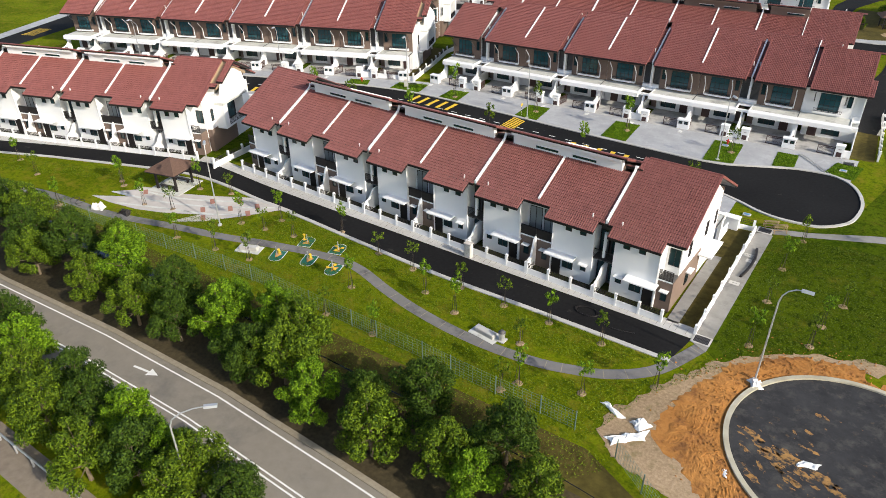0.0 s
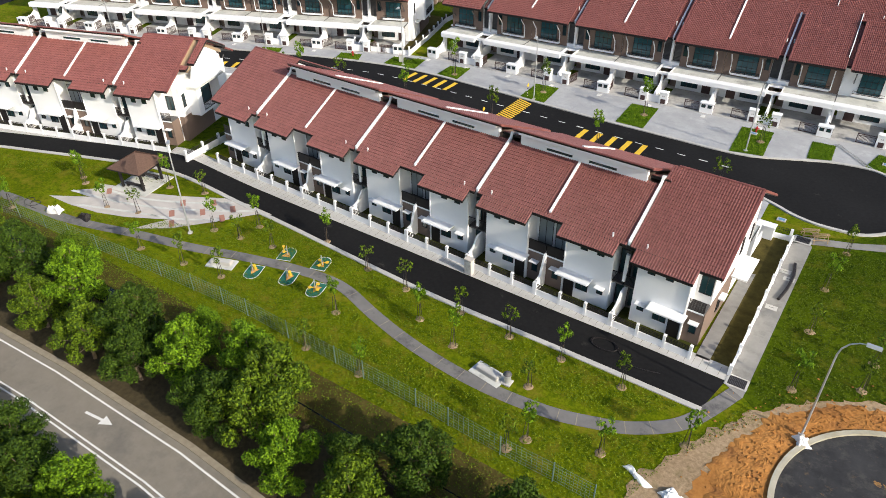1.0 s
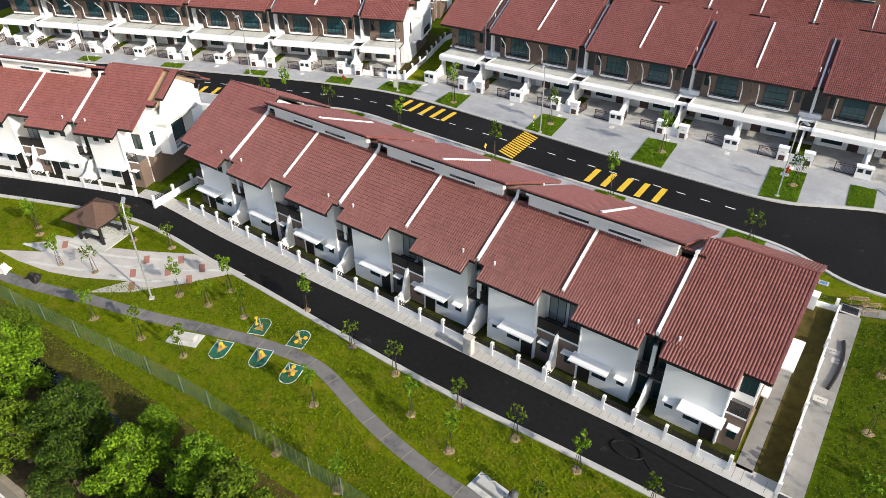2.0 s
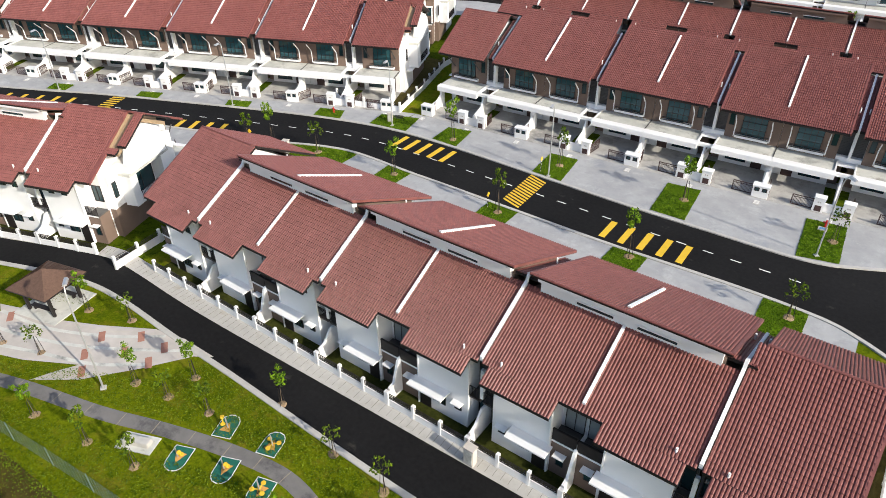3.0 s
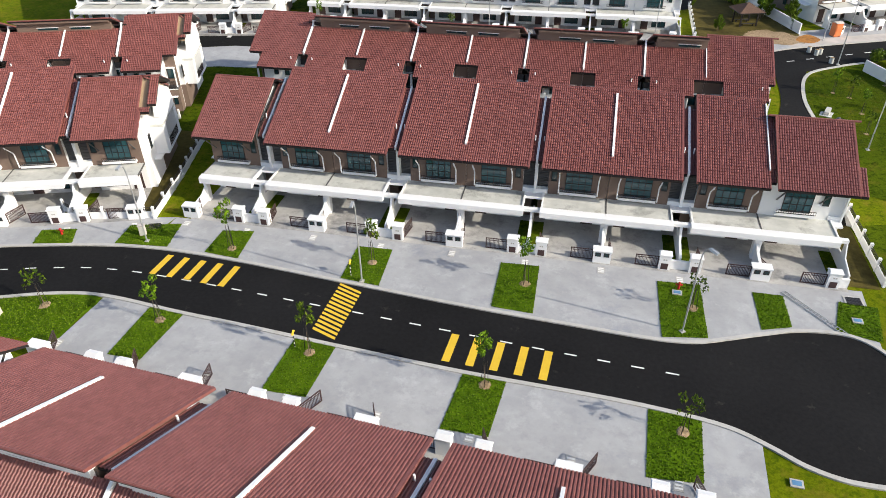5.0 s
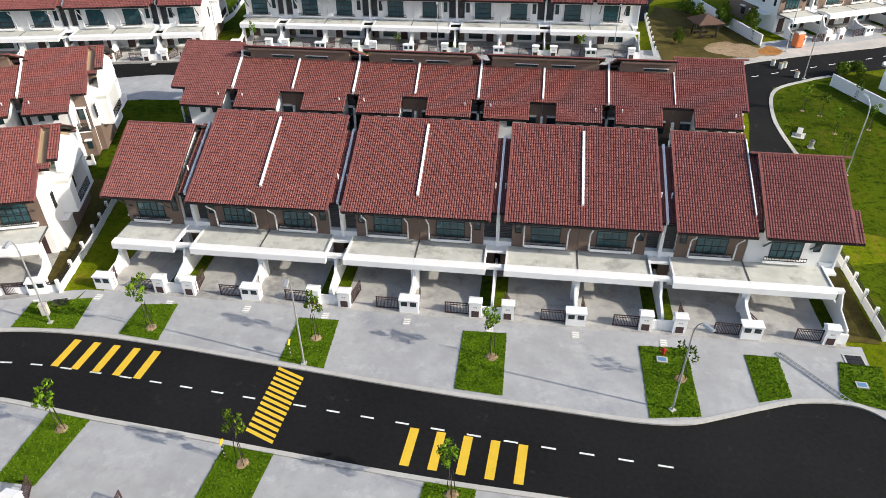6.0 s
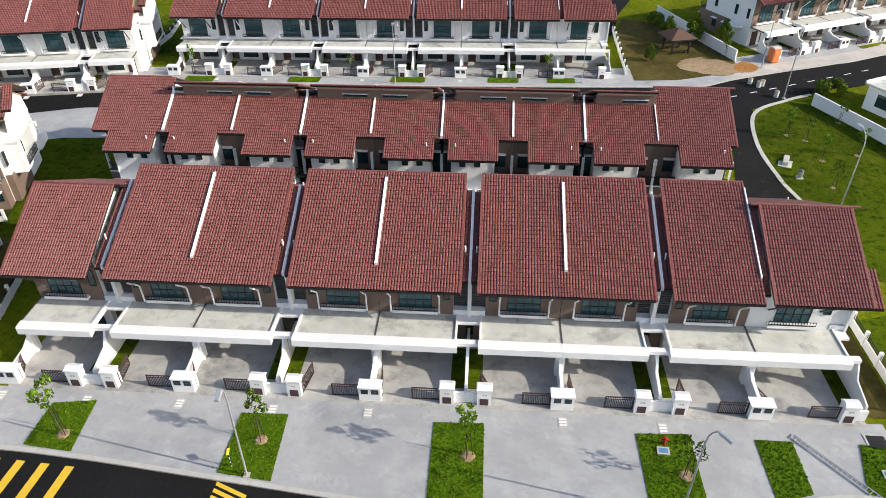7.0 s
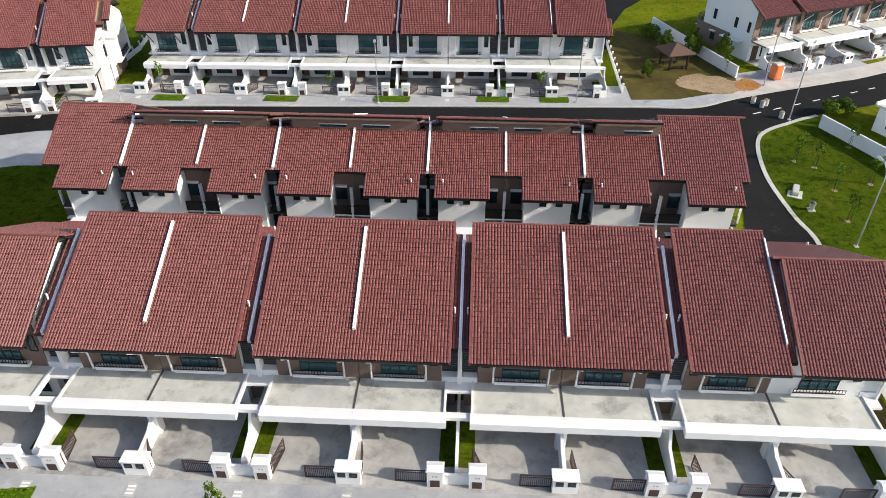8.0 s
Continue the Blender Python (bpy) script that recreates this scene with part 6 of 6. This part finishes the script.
# ---- side yards and edge walls ----
def side_wall(points, label, posts=2.4, z=0.0, top=1.4, sill=0.75, grilles=True):
    """A stepped white wall with dark grilles between its posts."""
    ob = new("side_wall", None)
    for p, q in zip(points, points[1:]):
        length, a = math.dist(p, q), math.degrees(math.atan2(q[1] - p[1], q[0] - p[0]))
        n = max(1, round(length / posts))
        for k in range(n):
            m = pose(*lerp(p, q, k / n), z, 0, 0, a)
            d = length / n
            cap = part("post", boxes((0, 0.24, -0.12, 0.12, 0, top)), WHITE, ob)
            wall_ = part("plinth", boxes((0.24, d, -0.07, 0.07, 0, sill)), WHITE, ob)
            gr = grilles and part("grille", lattice(steps(0.28, d - 0.03, max(2, int(d / 0.2))), [0.8, 1.0, 1.2], 0.03, -0.015, 0.015), DARK, ob)
            for o in (cap, wall_, gr) if grilles else (cap, wall_):
                o.matrix_basis = m
    return tagged(ob, label, "boundary wall", "boundary walls")


side_wall([(-9.65, 47.94), (-9.59, 68.17)], "low white side wall with stepped posts beside the path", top=0.95, sill=0.7, grilles=False)
side_wall([(-9.70, 68.17), (-12.94, 67.84)], "white corner wall with dark grilles beside the path", top=1.2, sill=0.5)
setting("side_yard", sheet([(-12.30, 48.42), (-9.64, 48.35), (-9.60, 67.97), (-12.04, 67.76)], 0.012), ROUGH, "patchy grass side yard of the end house", "grass")
setting("side_yard_path", sheet([(-12.24, 48.62), (-11.22, 48.63), (-11.04, 61.22), (-12.06, 61.21)], 0.02), PATHGREY, "pale slab path in the side yard", "path")
side_wall([(-1.17, 94.10), (-1.84, 105.56), (-2.40, 111.31)], "white side wall with dark grilles beside the end house")
side_wall([(-67.82, 88.39), (-69.81, 96.55), (-72.21, 104.78), (-72.39, 110.00)], "white side wall with stepped posts between the terraces")
side_wall([(-68.51, 47.87), (-69.39, 60.21), (-67.05, 68.67)], "white side wall beside the end house")
side_wall([(-14.99, 152.37), (-15.41, 171.43)], "white side wall beside the far end house", z=1.1)
side_wall([(-77.69, 87.63), (-75.34, 86.59), (-67.91, 88.68)], "low white wall at the corner of the terraces")
setting("side_yard", sheet([(-73.31, 87.47), (-67.90, 89.04), (-69.65, 95.59), (-72.43, 104.31), (-75.10, 110.93), (-79.50, 108.91)], 0.015), ROUGH, "rough grass yard between the end houses", "grass")

# ---- far side of the park: boundary wall, planting, site clutter ----
setting("park_wall", strip_wall([(7.36, 145.01), (11.89, 136.81), (17.25, 125.78)], -0.1, 0.1, -0.2, 1.6), WHITE, "plain white garden wall beside the small park", "wall")


def garden_house():
    ob = new("garden_house", None)
    part("wall", boxes((0, 9, 0, 7, 0, 3.1)), WHITE, ob)
    part("flat_roof", boxes((-0.4, 9.4, -0.4, 7.4, 3.1, 3.3)), SLAB, ob)
    part("parapet", boxes((-0.4, 9.4, 7.2, 7.4, 3.3, 3.6), (-0.4, -0.2, -0.4, 7.2, 3.3, 3.6)), WHITE, ob)
    window(ob, 2, 4.5, 7, 0.9, 2.4, 1, 1, 3, 1)
    window(ob, 1.5, 3.5, 0, 0.9, 2.4, -1, 1, 3, 1)
    return tagged(ob, "low white house behind a garden wall", "house")


GARDEN = garden_house()
GARDEN.matrix_basis = pose(12.60, 141.54, ground_z(11.97, 141.00), 0, 0, -58) @ pose(-2.5, 2.4, 0)
copy_thing(GARDEN, pose(0, 0, 0)).matrix_basis = pose(-173.31, 93.62, 0, 0, 0, 20)


def shrub(seed, s):
    r = np.random.default_rng(seed)
    ob = new("shrub", None)
    bm = bmesh.new()
    rod(bm, (0, 0, 0), (0, 0, 0.7), 0.05, 6)
    part("stem", bm, BARK, ob)
    me = leaf_cloud("foliage", [(r.uniform(-0.6, 0.6), r.uniform(-0.6, 0.6), r.uniform(0.5, 1.2), 0.55) for _ in range(6)], 900, 0.12, seed)
    me.materials.append(LEAF)
    f = new("foliage", me)
    f.parent = ob
    return tagged(ob, "bushy green garden shrub", "shrub", "shrubs")


for k, (x, y, s) in enumerate(((9.99, 148.86, 1.5), (11.75, 149.06, 1.3), (-8.55, 175.12, 1.6))):
    shrub(70 + k, s).matrix_basis = pose(x, y, ground_z(x, y)) @ Matrix.Scale(s, 4)
for k, (x, y, s) in enumerate(((-7.53, 166.73, 0.75), (-3.51, 167.30, 0.8), (0.48, 165.99, 0.75), (-11.20, 158.22, 0.5))):
    copy_thing(BIG[(0, "leaves")] if (0, "leaves") in BIG else next(iter(BIG.values())), pose(0, 0, 0)).matrix_basis = pose(x, y, 1.05) @ Matrix.Diagonal((s * 0.75, s * 0.75, s, 1))


def toilet_cabin():
    ob = new("toilet_cabin", None)
    bm = boxes((-0.6, 0.6, -0.6, 0.6, 0.1, 2.1))
    bmesh.ops.bevel(bm, geom=bm.edges[:], offset=0.05, segments=2, affect="EDGES")
    part("body", bm, ORANGE, ob)
    bm = bmesh.new()
    prism(bm, [(-0.62, 2.1), (0.62, 2.1), (0.3, 2.3), (-0.3, 2.3)], -0.62, 0.62)
    part("roof", bm, PALE, ob, "pale plastic roof")
    part("door", boxes((-0.4, 0.4, -0.64, -0.6, 0.2, 2.0)), ORANGE, ob)
    part("skid", boxes((-0.6, 0.6, -0.5, 0.5, 0, 0.1)), GREY, ob)
    return tagged(ob, "orange portable toilet cabin with pale roof", "portable toilet")


toilet_cabin().matrix_basis = pose(6.27, 159.84, 1.12, 0, 0, 25)


def drum():
    ob = new("concrete_drum", None)
    bm = bmesh.new()
    rod(bm, (0, 0, 0), (0, 0, 0.8), 0.3, 14)
    part("body", bm, SLAB, ob)
    bm = bmesh.new()
    rod(bm, (0, 0, 0.8), (0, 0, 0.84), 0.26, 14)
    part("top", bm, MULCH, ob)
    return tagged(ob, "small pale concrete-filled drum on the road", "drum", "concrete drums")


for x, y in ((1.23, 151.18), (2.05, 150.08), (2.67, 150.63), (3.55, 147.07)):
    put(drum, pose(x, y, ground_z(x, y) + 0.02))
setting("pale_soil", sheet(ragged(curve_points([(-7.64, 156.82), (-4.23, 160.22), (-0.07, 159.12), (2.18, 157.28), (0.32, 154.46), (-3.51, 153.65)], 6, True), 0.7, 3.0), 0.09), MULCH, "pale sandy soil slope beside the road", "soil")
setting("bare_soil", sheet(curve_points([(0.12, 156.25), (2.18, 159.44), (3.81, 157.30), (2.17, 155.22)], 6, True), 0.105), SOIL, "orange soil patch by the pavement", "soil")
side_wall([(-84.51, 153.97), (-84.74, 160.95), (-86.79, 170.00)], "white side wall between the far end houses", z=1.1)
setting("park_wall", strip_wall([(1.06, 159.50), (-2.99, 169.16), (-7.37, 180.57)], -0.1, 0.1, -0.2, 1.7), WHITE, "white garden wall beside the grassy corner", "wall")


def guard_rail():
    ob = new("guard_rail", None)
    for k in range(24):
        part("post", boxes((-60 + k * 2.2, -59.9 + k * 2.2, -0.06, 0.06, -0.05, 0.75)), STEEL, ob)
    part("beam", prisms([(0.06, 0.42), (0.12, 0.5), (0.07, 0.57), (0.12, 0.65), (0.06, 0.72), (0.09, 0.72), (0.15, 0.65), (0.1, 0.57), (0.15, 0.5), (0.09, 0.42)], -61, -8), STEEL, ob)
    return tagged(ob, "galvanised steel guard rail beside the highway", "guard rail")


guard_rail().matrix_basis = pose(-0.73, 10.65, -1.4)


def kiosk():
    ob = new("meter_box", None)
    part("body", boxes((-0.35, 0.35, -0.25, 0.25, 0, 1.5)), PALE, ob)
    part("door", boxes((-0.28, 0.28, -0.27, -0.25, 0.2, 1.35)), SLAB, ob)
    part("roof", boxes((-0.4, 0.4, -0.3, 0.3, 1.5, 1.58)), PALE, ob)
    return tagged(ob, "beige plastered service box beside the lane", "service box")


kiosk().matrix_basis = pose(-31.53, 47.91, 0, 0, 0, -2)


def trestle():
    """A low folding frame of pale wood."""
    ob = new("wooden_trestle", None)
    for x in (-0.6, 0.6):
        for s in (-1, 1):
            bm = bmesh.new()
            rod(bm, (x, s * 0.4, 0), (x, s * 0.12, 0.75), 0.04, 5)
            part("leg", bm, MULCH, ob)
    for y, z in ((0.12, 0.75), (-0.12, 0.75), (0.3, 0.3), (-0.3, 0.3)):
        part("rail", boxes((-0.75, 0.75, y - 0.04, y + 0.04, z - 0.03, z + 0.03)), MULCH, ob)
    return tagged(ob, "pale timber trestle standing on the path", "trestle", "trestles")


put(trestle, pose(-8.45, 69.88, 0.01, 0, 0, 25)), put(trestle, pose(-7.53, 69.49, 0.01, 0, 0, 30))
copy = copy_thing(bpy.data.objects["meter_box"], pose(0, 0, 0))
copy.matrix_basis = pose(-71.94, 72.47, 0.04, 0, 0, 18)
copy = copy_thing(bpy.data.objects["meter_box"], pose(0, 0, 0))
copy.matrix_basis = pose(-67.22, 85.68, 0.06, 0, 0, 20) @ Matrix.Diagonal((0.8, 0.8, 0.7, 1))
put(warning_post, pose(-77.21, 71.97, 0.04, 0, 0, 20))


def cover_slab():
    ob = new("cover_slab", None)
    part("slab", boxes((-0.45, 0.45, -0.3, 0.3, -0.02, 0.018)), KERB, ob)
    part("lifting_slot", boxes((-0.2, 0.2, -0.03, 0.03, 0.01, 0.022)), GREY, ob)
    return tagged(ob, "pale concrete inspection cover set in the paving", "inspection cover", "inspection covers")


for x, y in ((-8.91, 57.44), (-9.04, 63.06), (-8.55, 62.08)):
    put(cover_slab, pose(x, y, 0.012, 0, 0, 0))
